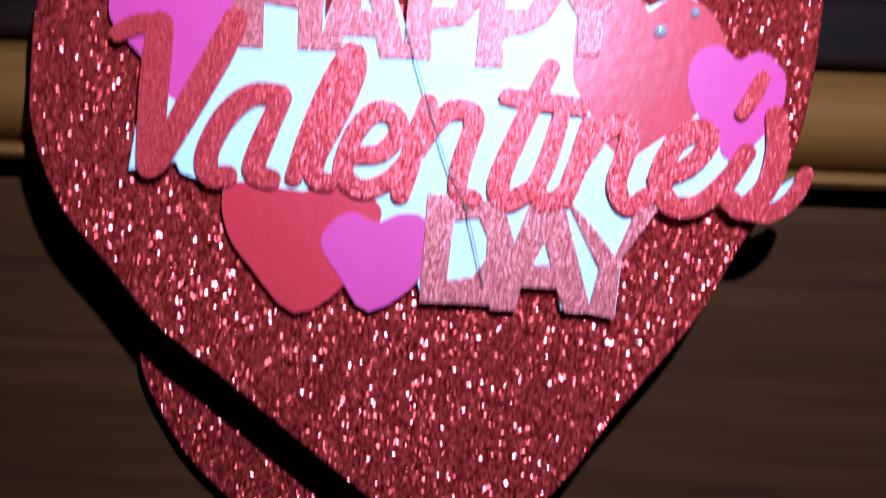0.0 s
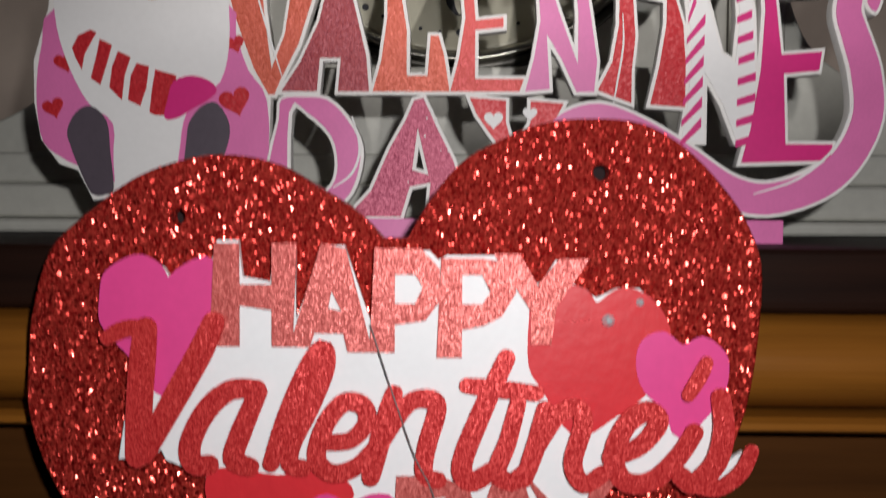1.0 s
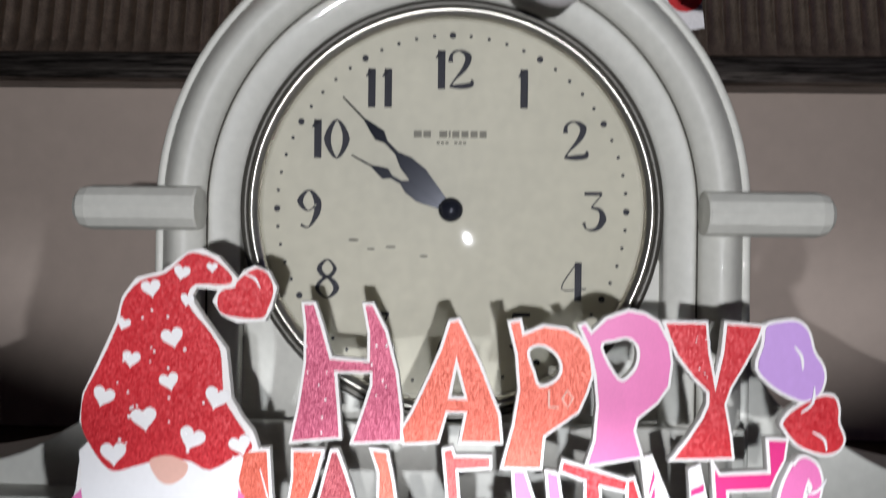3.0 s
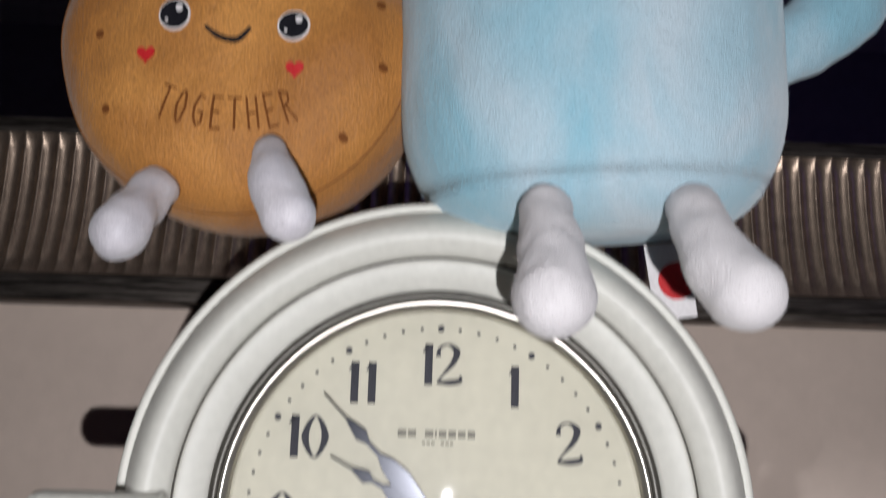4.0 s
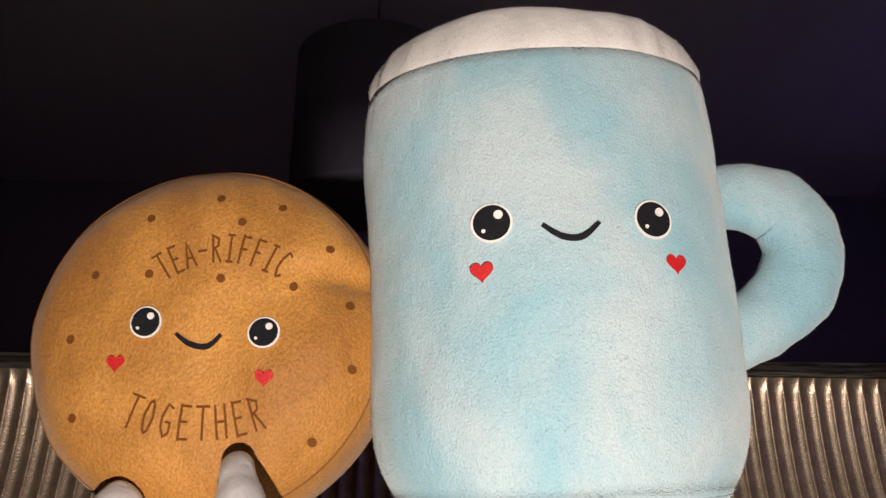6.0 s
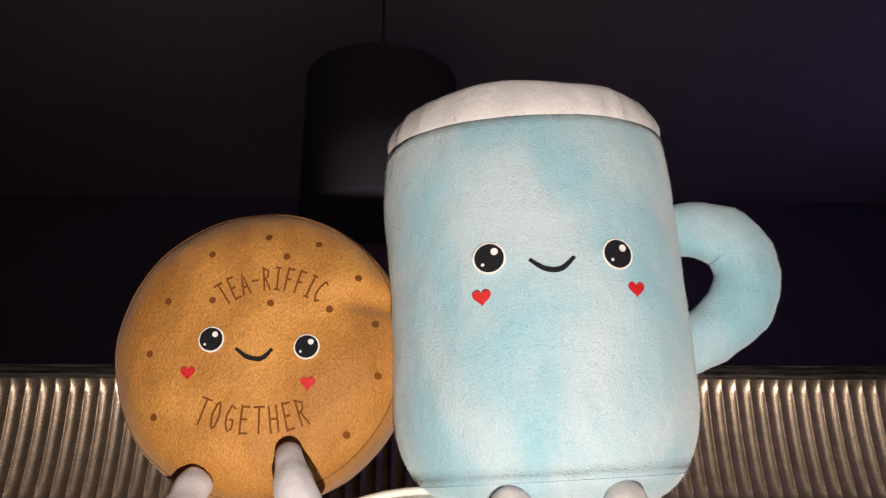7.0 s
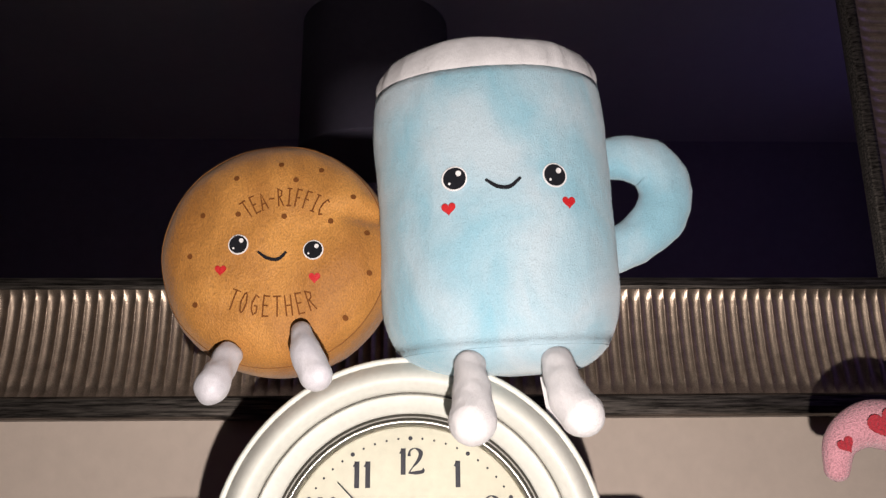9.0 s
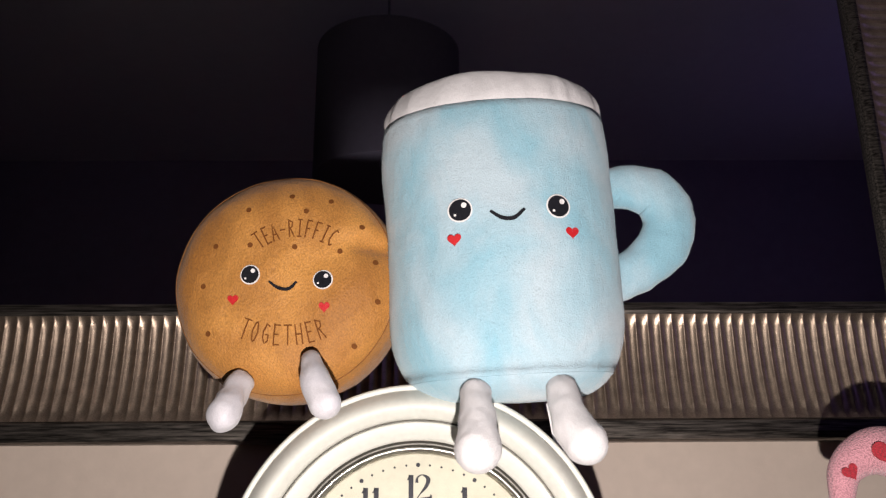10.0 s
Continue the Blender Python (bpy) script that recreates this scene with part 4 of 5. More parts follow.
BACK_LOW = [(71.4, -47.3), (72.3, -48.2), (70.4, -53.2), (65.6, -57.1), (60.8, -58.1), (56, -57.1), (53.2, -56.1), (48.4, -57.1), (41.7, -56.1), (36.9, -60.1), (32.1, -67.9), (31.1, -79.8), (19.6, -78.8), (18.7, -74.8), (10.1, -73.9), (9.1, -78.8), (-9.1, -77.8), (-10.1, -73.9), (-19.6, -79.8), (-25.4, -73.9), (-35, -81.7), (-43.6, -72.9), (-49.3, -64), (-50.3, -57.1), (-47.4, -54.2), (-48.4, -52.2), (-55.1, -54.2), (-58.9, -52.2), (-59.9, -49.2), (-61.8, -51.2), (-69.4, -52.2), (-65.6, -26.6), (-71.4, -23.6)]
PINKL = [(-72.3, -14.8), (-71.4, -9.8), (-67.5, -6.9), (-63.7, -5.9), (-59.9, -7.9), (-58, -10.8), (-54.1, -7.9), (-48.4, -6.9), (-48.4, -19.7), (-51.2, -25.6), (-54.1, -31.5), (-58, -35.4), (-61.8, -33.5), (-65.6, -27.6), (-69.4, -23.6), (-72.3, -19.7)]
REDR = [(20.6, -18.7), (21.6, -13.8), (27.3, -11.8), (32.1, -12.8), (35, -15.7), (39.8, -12.8), (44.6, -12.8), (49.3, -15.7), (52.2, -20.7), (51.3, -25.6), (46.5, -34.4), (38.8, -39.4), (30.2, -43.3), (23.5, -33.5), (20.6, -28.5)]
PINKR = [(45.5, -28.5), (46.5, -23.6), (51.3, -21.6), (56, -24.6), (60.8, -22.6), (65.6, -25.6), (66.6, -29.5), (64.7, -35.4), (56, -43.3), (52.2, -37.4), (47.4, -33.5)]
REDL = [(-49.3, -57.1), (-44.5, -55.1), (-34, -57.1), (-24.4, -55.1), (-18.7, -59.1), (-19.6, -64), (-25.4, -74.8), (-35, -80.7), (-43.6, -71.9), (-48.4, -65)]
PINKB = [(-29.2, -67), (-27.3, -63), (-23.5, -61), (-18.7, -63), (-13.9, -61), (-9.1, -62), (-9.1, -71.9), (-19.6, -79.8), (-25.4, -72.9)]
PH = [(-47.4, -2.9), (-42.6, -2.9), (-42.6, -11.8), (-35, -11.8), (-35, -2.9), (-30.2, -2.9), (-31.1, -24.6), (-35, -24.6), (-35, -16.7), (-42.6, -15.7), (-42.6, -24.6), (-48.4, -24.6)]
PA = [(-24.4, -2.9), (-19.6, -3.9), (-13.9, -25.6), (-18.7, -25.6), (-19.6, -21.6), (-26.3, -21.6), (-27.3, -24.6), (-31.1, -24.6)]
PA_HOLE = [(-22.5, -11.8), (-23.5, -16.7), (-19.6, -17.7)]
PP = [(-12.9, -3.9), (-3.3, -3.9), (0.5, -7.9), (0.5, -14.8), (-2.4, -18.7), (-9.1, -19.7), (-9.1, -25.6), (-13.9, -25.6)]
PP_HOLE = [(-9.1, -8.8), (-4.3, -8.8), (-2.4, -11.8), (-4.3, -15.7), (-9.1, -15.7)]
PQ = [(1.4, -5.9), (10.1, -5.9), (15.8, -6.9), (16.8, -12.8), (13.9, -17.7), (10.1, -19.7), (5.3, -20.7), (5.3, -26.6), (0.5, -26.6)]
PQ_HOLE = [(5.3, -8.8), (10.1, -8.8), (12, -12.8), (10.1, -15.7), (5.3, -15.7)]
PY = [(12.9, -4.9), (17.7, -4.9), (21.6, -11.8), (26.4, -5.9), (32.1, -5.9), (25.4, -15.7), (24.4, -23.6), (20.6, -23.6), (20.6, -16.7)]
DD = [(-8.1, -56.1), (1.4, -56.1), (7.2, -59.1), (9.1, -65), (8.1, -72.9), (5.3, -77.8), (-9.1, -77.8)]
DD_HOLE = [(-3.3, -61), (2.4, -60.1), (4.3, -64), (4.3, -68.9), (1.4, -72.9), (-4.3, -73.9)]
DA = [(12.9, -56.1), (18.7, -56.1), (25.4, -78.8), (20.6, -78.8), (18.7, -73.9), (11, -73.9), (10.1, -78.8), (5.3, -78.8)]
DA_HOLE = [(15.8, -64), (12.9, -69.9), (17.7, -69.9)]
DY = [(20.6, -57.1), (25.4, -62), (30.2, -67.9), (35, -57.1), (39.8, -56.1), (31.1, -67.9), (30.2, -79.8), (25.4, -78.8), (27.3, -69.9)]
HAIR = [(-13.9, -19.7), (-9.1, -34.4), (-4.3, -49.2), (-0.5, -59.1), (3.4, -73.9)]
GEM = [(37.8, -18.7), (45.5, -14.8)]





def drawn_in(line):
    """The right end and the foot of the lettered card are drawn in a little."""
    return [(x if x < 30 else 30 + (x - 30) * 0.87, z + 3.3 * min(1, max(0, (-z - 45) / 12))) for x, z in line]


BACK_TOP, BACK_LOW, REDR, PINKR, REDL, PINKB, HAIR = (drawn_in(l) for l in (BACK_TOP, BACK_LOW, REDR, PINKR, REDL, PINKB, HAIR))
DD, DD_HOLE, DA, DA_HOLE, DY = (drawn_in(l) for l in (DD, DD_HOLE, DA, DA_HOLE, DY))
GEM = drawn_in(GEM)
# script letters: strokes and their widths, in millimetres
SCRIPT_LETTERS = [
    ("V", [([(-70.9, -23.2), (-66.8, -21.2), (-62.2, -21.1)], 3.6), ([(-62.5, -21.1), (-63.7, -33.2), (-64.6, -49.0)], 5.5), ([(-63.1, -48.4), (-55.8, -35.4), (-50.6, -26.1), (-47.7, -19.7)], 5.2)]),
    ("a", [([(-38.4, -34.0), (-44.2, -34.3), (-49.4, -38.8), (-52.9, -45.9), (-52.3, -50.5), (-48.8, -50.5)], 4.5), ([(-38.1, -34.6), (-41.8, -43.3), (-43.5, -49.2), (-40.0, -50.9)], 4.4)]),
    ("l", [([(-35.4, -50.2), (-32.5, -40.9), (-28.0, -30.4), (-24.3, -25.1), (-23.6, -29.1), (-26.7, -37.3), (-30.7, -45.5), (-31.3, -50.2), (-28.4, -51.0)], 4.0)]),
    ("e", [([(-23.2, -45.4), (-18.0, -44.7), (-14.6, -40.6), (-15.8, -37.1), (-19.8, -36.8), (-23.8, -41.9), (-25.5, -48.9), (-22.0, -52.1), (-16.8, -50.5), (-12.8, -46.3)], 3.9)]),
    ("n", [([(-8.9, -34.7), (-11.6, -44.0), (-13.8, -52.8)], 4.3), ([(-11.4, -45.1), (-5.9, -36.9), (-1.3, -35.7), (0.4, -38.0), (-1.8, -46.1), (-2.3, -52.0), (0.7, -53.3)], 3.9)]),
    ("t", [([(15.1, -26.8), (10.2, -37.8), (5.8, -49.5), (7.6, -53.5), (12.2, -51.1)], 4.3), ([(6.7, -32.7), (13.6, -33.4), (21.6, -34.2)], 3.6)]),
    ("i", [([(17.6, -36.5), (15.5, -44.7), (13.3, -51.1), (16.3, -53.4), (20.2, -50.4)], 3.9)]),
    ("n", [([(23.4, -37.6), (21.8, -44.6), (19.1, -52.7)], 4.0), ([(21.9, -45.7), (26.3, -38.7), (30.3, -37.5), (31.5, -40.9), (29.4, -49.1), (31.8, -53.7), (35.8, -51.3)], 3.9)]),
    ("e", [([(37.4, -47.8), (43.6, -45.3), (47.5, -40.1), (45.1, -37.8), (40.6, -40.8), (38.0, -47.7), (40.4, -52.9), (46.1, -52.8), (51.7, -47.5), (55.0, -42.2)], 4.2)]),
    ("s", [([(60.4, -34.7), (61.2, -41.6), (59.7, -48.5), (55.3, -53.2), (52.1, -51.5)], 4.5), ([(53.6, -53.3), (59.9, -54.3), (64.9, -50.7), (67.1, -46.1)], 3.3), ([(57.3, -27.3), (55.7, -30.7), (53.6, -34.2)], 3.1)]),
]


# ---- cut-out sign with a gnome, standing before the clock ----
sign = thing("valentine_sign", "wooden cut-out letter sign with a gnome on the mantelpiece", "sign", (-0.0030, -0.106, 0.0106))
sign.scale = (0.912, 0.912, 0.912)
step = [0]


def letter(loops, face, name="letter", smooth=False, grow=-0.0009, label=""):
    """A white-edged board with its coloured face on top."""
    loops = [curl(l, 3) for l in loops] if smooth else loops
    step[0] += 1
    lift = 0.00004 * (step[0] % 12)
    b = plate(name, loops, 0.0042, WHITEMDF, sign, -lift, label, edge=0.0002)
    me = plate_mesh([l for l in loops], 0.0003, grow)
    me.transform(Matrix.Translation((0, -lift - 0.0003, 0)))
    obj("printed_face", me, face, b)
    return b


letter([H1], SIGNBERRY, label="berry-pink glitter letter H")
letter([A1, A1_HOLE], SIGNCORAL, label="coral glitter letter A")
letter([P1, curl(P1_HOLE, 4)], SIGNCORAL, label="coral letter P with faint writing")
letter([P2, curl(P2_HOLE, 4)], SIGNPINK, label="pink letter P")
letter([Y1], SIGNRED, label="red letter Y")
letter([LILAC], SIGNLILAC, "heart", True, label="lilac heart")
letter([REDH], SIGNRED, "heart", True, label="red heart")
letter([V1], SIGNCORAL, label="coral letter V")
letter([A2], SIGNMAROON, label="dark rose glitter letter A")
letter([L1], SIGNCORAL, label="coral letter L")
letter([E1], SIGNROSE, label="coral red letter E")
letter([N1], SIGNPINK, label="pink letter N")
letter([T1], SIGNRED, label="red letter T")
letter([I1], SIGNRED, label="red letter I")
striped = letter([N2], SIGNWHITE, label="white letter N with magenta stripes")
for k in range(8):
    z = 20.5 + 6.4 * k
    x0, x1 = 72.6 + 0.32 * k + 0.4, 79.4 + 0.15 * k - (0.35 * k if k > 5 else 0)
    plate("stripe", [[(x0, z), (x1 - (0.9 if k > 5 else 0), z + 6.2), (x1 - (1.2 if k > 5 else 0), z + 9.4), (x0, z + 2.0)]], 0.0002, SIGNMAGENTA, striped, -0.0009)
    z = 20.5 + 6.4 * k
    x0, x1 = 90.2 + 0.1 * k - (0.4 * (k - 4) if k > 4 else 0), 96 - (0.5 * (k - 3) if k > 3 else 0)
    plate("stripe", [[(x0, z), (x1, z + 1.6), (x1, z + 4.2), (x0, z + 2.2)]], 0.0002, SIGNMAGENTA, striped, -0.0009)
letter([E2], SIGNMAGENTA, label="magenta letter E")
letter([D1, D1_HOLE], SIGNPINK, smooth=True, label="pink letter D")
letter([A3, A3_HOLE], SIGNBERRY, label="berry glitter letter A")
letter([Y3], SIGNRED, label="red letter Y with white hearts")
letter([CURL_END], SIGNPINK, "swirl_end", True, label="pink curled end")
letter(ribbon(SWIRL_LINE, [8, 9, 9.5, 10, 11, 11, 11, 11.5, 11.5, 11.5, 11.5, 11, 11, 11, 10.5, 10], False, 5), SIGNPINK, label="long pink swirl that forms the letter S")
letter([LOBE], SIGNPINK, "swirl_end", True, label="pink rounded end")
for hx, hz, sz in ((14.6, 28.5, 6), (26, 30.5, 4.6)):
    plate("print_heart", [heart_loop(hx, hz, sz)], 0.0002, SIGNWHITE, sign, -0.0011)
# glints and thin white print lines
for ln, wd in (([(124.5, 118), (127, 114.5), (127.5, 110)], 1.0), ([(131.5, 104), (131, 98.5), (127, 95)], 1.0), ([(131, 88.5), (135, 86), (136, 82)], 0.9), ([(136, 72), (133, 68), (129, 67)], 0.9),
               ([(-36, 7.5), (-30, 12), (-27.5, 20), (-30, 30)], 0.8), ([(-61, 72), (-57, 58), (-52, 42)], 0.6), ([(54.5, 62), (54.8, 52), (53, 40), (52, 34)], 0.6), ([(96, 6), (110, 11), (121, 21), (126, 34)], 0.8)):
    plate("print_line", ribbon(ln, [wd * 0.4, wd, wd, wd * 0.4], False, 4), 0.0002, SIGNWHITE, sign, -0.0012)
for k in range(34):
    (cx, cz, rx, rz) = ((-42, 95, 6, 22), (-18, 98, 5, 22), (91, 112, 5, 10), (-8, 18, 10, 14))[k % 4]
    plate("speckle", [ring_loop(cx + random.uniform(-rx, rx), cz + random.uniform(-rz, rz), random.uniform(0.2, 0.5), 6)], 0.0002, SIGNWHITE, sign, -0.00115)
# LO printed on the first P
for ln, wd in (([(40, 101.5), (40, 95.5), (43.5, 95.5)], 0.8), ([(44.6, 98.5), (46.4, 101.4), (48.4, 98.7), (46.6, 95.4), (44.6, 98.5)], 0.7)):
    plate("print_letter", ribbon(ln, wd, False, 1), 0.0002, SIGNSKIN, sign, -0.0011)

gnome = plate("gnome_board", [GNOME + GNOME_B], 0.0042, WHITEMDF, sign, -0.0006, "white-edged gnome cut-out", edge=0.0002)
plate("coat", [curl(COAT, 3)], 0.0002, SIGNPINK, gnome, -0.0009, "pink coat with red hearts")
for (x, z), s, dx in zip(BODYSPOTS, (7, 7, 10, 6, 4), (2.5, 3.5, 0, -1, 0)):
    plate("coat_heart", [heart_loop(x + dx, z, s, 0.3)], 0.0002, SIGNRED, gnome, -0.0011)
plate("beard", [curl(BEARD, 3)], 0.0002, SIGNWHITE, gnome, -0.0013, "white beard")
plate("boot", [curl(BOOT_A, 3)], 0.0002, SIGNGREY, gnome, -0.0015, "dark grey boot")
plate("boot", [curl(BOOT_B, 3)], 0.0002, SIGNGREY, gnome, -0.0015, "dark grey boot")
for c in (C1, C2, C3, C4, C5):
    plate("candy_stripe", [c], 0.0002, SIGNRED, gnome, -0.0015)
plate("mitten", [curl(MITT, 3)], 0.0002, SIGNMAGENTA, gnome, -0.0017, "pink heart end")
plate("hat", [curl(HAT, 3)], 0.0002, SIGNRED, gnome, -0.0015, "red speckled hat with white hearts")
plate("bobble", [curl(BOBBLE, 3)], 0.0002, SIGNRED, gnome, -0.0015, "red heart bobble")
plate("bobble_glint", ribbon([(-67, 140.5), (-63.5, 139), (-61.5, 135.5)], [0.3, 1.0, 0.3], False, 4), 0.0002, SIGNWHITE, gnome, -0.0018)
for x in (-100, -89):
    plate("toe_line", ribbon([(x, 0.5), (x + 1.2, 6)], [0.5, 0.3], False, 1), 0.0002, SIGNGREY, gnome, -0.0016)
plate("nose", [curl(NOSE, 3)], 0.0002, SIGNSKIN, gnome, -0.0017)
for (x, z), s in zip(SPOTS, (6, 7, 5, 5, 8, 6.6, 7, 8, 9, 9.4, 9.4, 9.4, 8, 4)):
    plate("hat_heart", [heart_loop(x, z, s, random.uniform(-0.4, 0.4))], 0.0002, SIGNWHITE, gnome, -0.0017)
for k in range(26):
    z = random.uniform(75, 128)
    w = 6 + (128 - z) * 0.42
    plate("hat_dot", [ring_loop(-96 + random.uniform(-w, w), z, random.uniform(0.35, 0.7), 7)], 0.0002, SIGNWHITE, gnome, -0.0018)
for x0, x1 in ((-104, 3), (80, 104)):
    plate("base_bar", [[(x0, -9.4), (x1, -9.4), (x1, -2.6), (x0, -2.6)]], 0.012, SIGNPINK, sign, -0.004, "pink base strip", edge=0.0004)

# ---- glitter heart plaque leaning on the mantel edge ----
heart = thing("heart_plaque", "red glitter foam heart with raised lettering against the mantel edge", "plaque", (-0.0040, -0.160, 0.0060))
FOAM_T = 0.0055
hl = curl(HEART_LEFT[:-1], 4, False) + [HEART_LEFT[-1]] + curl(HEART_RIGHT, 4, False)
plate("heart_base", [hl, ring_loop(-57, 3, 2.3), ring_loop(35.5, 13, 2.3)], FOAM_T, HEARTGLITTER, heart, -0.0035, "red glitter foam heart with two holes", edge=0.0006)
# sheet added behind the heart; its dark colour stands in for shade in the holes
plate("added_backing", [hl], 0.0010, BACKING_DARK, heart, 0.0021, "added near-black sheet behind the heart", grow=-0.0008)
card = plate("backing_card", [BACK_TOP + BACK_LOW], 0.0016, CARDWHITE, heart, -0.0065, "white cut-out backing card", grow=-0.0002, edge=0.0001)
for nm, lp, mt, y in (("heart", PINKL, PINKCARD, -0.0067), ("heart", REDR, REDCARD, -0.0067), ("heart", REDL, REDCARD, -0.0067), ("heart", PINKR, PINKCARD, -0.0070), ("heart", PINKB, PINKCARD, -0.0070)):
    plate(nm, [curl(lp, 3)], 0.0003, mt, card, y, grow=0.0007, label= ("magenta card heart" if mt is PINKCARD else "red card heart"))
lift_l = 0.0
for lps, lb in (([PH], "H"), ([PA, PA_HOLE], "A"), ([PP, PP_HOLE], "P"), ([PQ, PQ_HOLE], "P"), ([PY], "Y"), ([DD, DD_HOLE], "D"), ([DA, DA_HOLE], "A"), ([DY], "Y")):
    lift_l += 0.00003
    plate("letter", lps, 0.0005, ROSE, card, -0.0074 - lift_l, "rose glitter letter " + lb, grow=0.0003)
lift = 0.0
for lb, lines in SCRIPT_LETTERS:
    bm = bmesh.new()
    for ln, wd in lines:
        lift += 0.00004
        me = stroke_mesh(ln, [wd * 0.9, wd * 1.05, wd * 1.05, wd * 0.92], 0.0005, -0.0079 - lift)
        bm.from_mesh(me)
        bpy.data.meshes.remove(me)
    part("letter", bm, SCRIPT, card, "red glitter script letter " + lb, smooth=False)
for (x, z), r in zip(GEM, (1.5, 1.0)):
    g = part("rhinestone", lathe([(0.0, -0.0014), (0.0007, -0.0013), (0.0014, -0.0004), (0.0015, 0.0), (0.0, 0.0)], 8), GEM_M, card, "small clear rhinestone", smooth=False)
    g.location, g.scale = (x / 1000, -0.0069, z / 1000), (r / 1.5,) * 3
plate("thread", ribbon(HAIR, 0.22, False, 4), 0.0003, HAIRM, card, -0.0090, "thin grey thread across the card")

low_heart = thing("lower_heart_plaque", "second red glitter foam heart hanging in shade below the plaque", "plaque", (-0.0040, -0.1385, 0.0060))
h2 = [(-32, -74), (-41, -67), (-54, -67), (-67, -76), (-74, -86), (-76, -95), (-72, -106), (-63, -120), (-49, -133), (-35, -145), (-22, -158), (-11, -140), (0, -123), (6, -108), (8, -95), (4, -80), (-6, -69), (-22, -67)]
plate("heart_base", [curl(h2, 4)], 0.0055, HEARTGLITTER, low_heart, -0.0020, "red glitter foam heart", edge=0.0006)
# the same added sheet, hidden behind the lower heart
plate("added_backing", [curl(h2, 4)], 0.0010, BACKING_DARK, low_heart, 0.0036, "added near-black sheet behind the heart", grow=-0.0008)

# ---- plush biscuit ----
def settle(toy, fy, x, z, zs=1.0):
    """Where on a leaning toy's front, in its own millimetres, a spot at x, z of the room lies."""
    rot, lx, lz = toy.rotation_euler.to_matrix(), x - toy.location.x, z - toy.location.z
    for _ in range(12):
        w = rot @ Vector((lx, fy(lx, lz), lz))
        lx += x - toy.location.x - w.x
        lz += z - toy.location.z - w.z
    return lx * 1000, lz * 1000


def on_front(me, fy, offset):
    for v in me.vertices:
        v.co.y = fy(v.co.x, v.co.z) - offset + v.co.y
    me.update()


def patch(name, loops, material, parent, fy, offset, label="", thick=0.0008):
    me = plate_mesh(loops, thick)
    bm = bmesh.new()
    bm.from_mesh(me)
    bmesh.ops.triangulate(bm, faces=bm.faces[:])
    bmesh.ops.subdivide_edges(bm, edges=[e for e in bm.edges if e.calc_length() > 0.004], cuts=2, use_grid_fill=False)
    bm.to_mesh(me)
    bm.free()
    on_front(me, fy, offset)
    return obj(name, me, material, parent, label)


def face_of(toy, fy, eyes, er, smile, hearts, hs):
    for (x, z), sx in zip(eyes, (1.0, 0.92)):
        e = patch("eye", [ring_loop(x, z, er, 28)], WHITETHREAD, toy, fy, 0.0006, "embroidered black eye with a white rim")
        patch("pupil", [ring_loop(x, z, er * 0.88, 28)], BLACKTHREAD, e, fy, 0.0012)
        patch("glint", [ring_loop(x + er * 0.32, z + er * 0.36, er * 0.22, 14)], WHITETHREAD, e, fy, 0.0018)
        patch("glint", [ring_loop(x - er * 0.42, z - er * 0.40, er * 0.10, 10)], WHITETHREAD, e, fy, 0.0018)
    patch("smile", ribbon(smile, [er * 0.2, er * 0.32, er * 0.32, er * 0.2], False, 5), BLACKTHREAD, toy, fy, 0.0007, "embroidered black smile")
    for x, z in hearts:
        patch("cheek_heart", [heart_loop(x, z, hs)], REDTHREAD, toy, fy, 0.0007, "embroidered red heart")


BX, BY, BZ, BR, BT = -0.0990, 0.034, 0.3785, 0.0888, 0.046
TALL = 1.005
biscuit = thing("biscuit_plush", "round brown biscuit plush with embroidered face sitting on the clock", "plush toy", (BX, BY, BZ))
biscuit.rotation_euler = (radians(1), 0, radians(-3))


def bfront(x, z):
    r = min(math.hypot(x, z / TALL) / BR, 0.999)
    return -BT * (1 - r ** 5) ** 0.42 - 0.003 * (1 - r * r) + 0.0036 * noise.noise(Vector((x * 28, 3.1, z * 28))) + 0.0006 * noise.noise(Vector((x * 90, 1.7, z * 90)))


bm = bmesh.new()
rings, NS = [], 96
for sgn in (1, -1):
    for u in ([math.sin(i / 30 * math.pi / 2) for i in range(31)] if sgn == 1 else [math.sin(i / 14 * math.pi / 2) for i in range(13, -1, -1)]):
        ring = []
        for k in range(NS):
            a = 2 * math.pi * k / NS
            x, z = BR * max(u, 1e-3) * math.cos(a), BR * max(u, 1e-3) * math.sin(a)
            y = bfront(x, z * TALL) * sgn
            # pinched seam at the upper side
            dx, dz = x - 0.068, z - 0.026
            y += 0.010 * math.exp(-(dx * dx + dz * dz * 6) / 0.00030) * sgn
            wob = 1 + 0.006 * noise.noise(Vector((x * 25, y * 25, z * 25)))
            ring.append(bm.verts.new((x * wob, y, z * wob * TALL)))
        rings.append(ring)
for a, b in zip(rings, rings[1:]):
    for k in range(NS):
        bm.faces.new((a[k], a[(k + 1) % NS], b[(k + 1) % NS], b[k]))
bm.faces.new(rings[0])
bm.faces.new(rings[-1][::-1])
part("body", bm, BISCUIT, biscuit, "brown short-pile biscuit body")
seam_r = BR * 0.945
bm = bmesh.new()
pts = [(seam_r * math.cos(a), bfront(seam_r * math.cos(a), seam_r * math.sin(a) * TALL) - 0.0002, seam_r * math.sin(a) * TALL) for a in [2 * math.pi * k / 96 for k in range(96)]]
rg = []
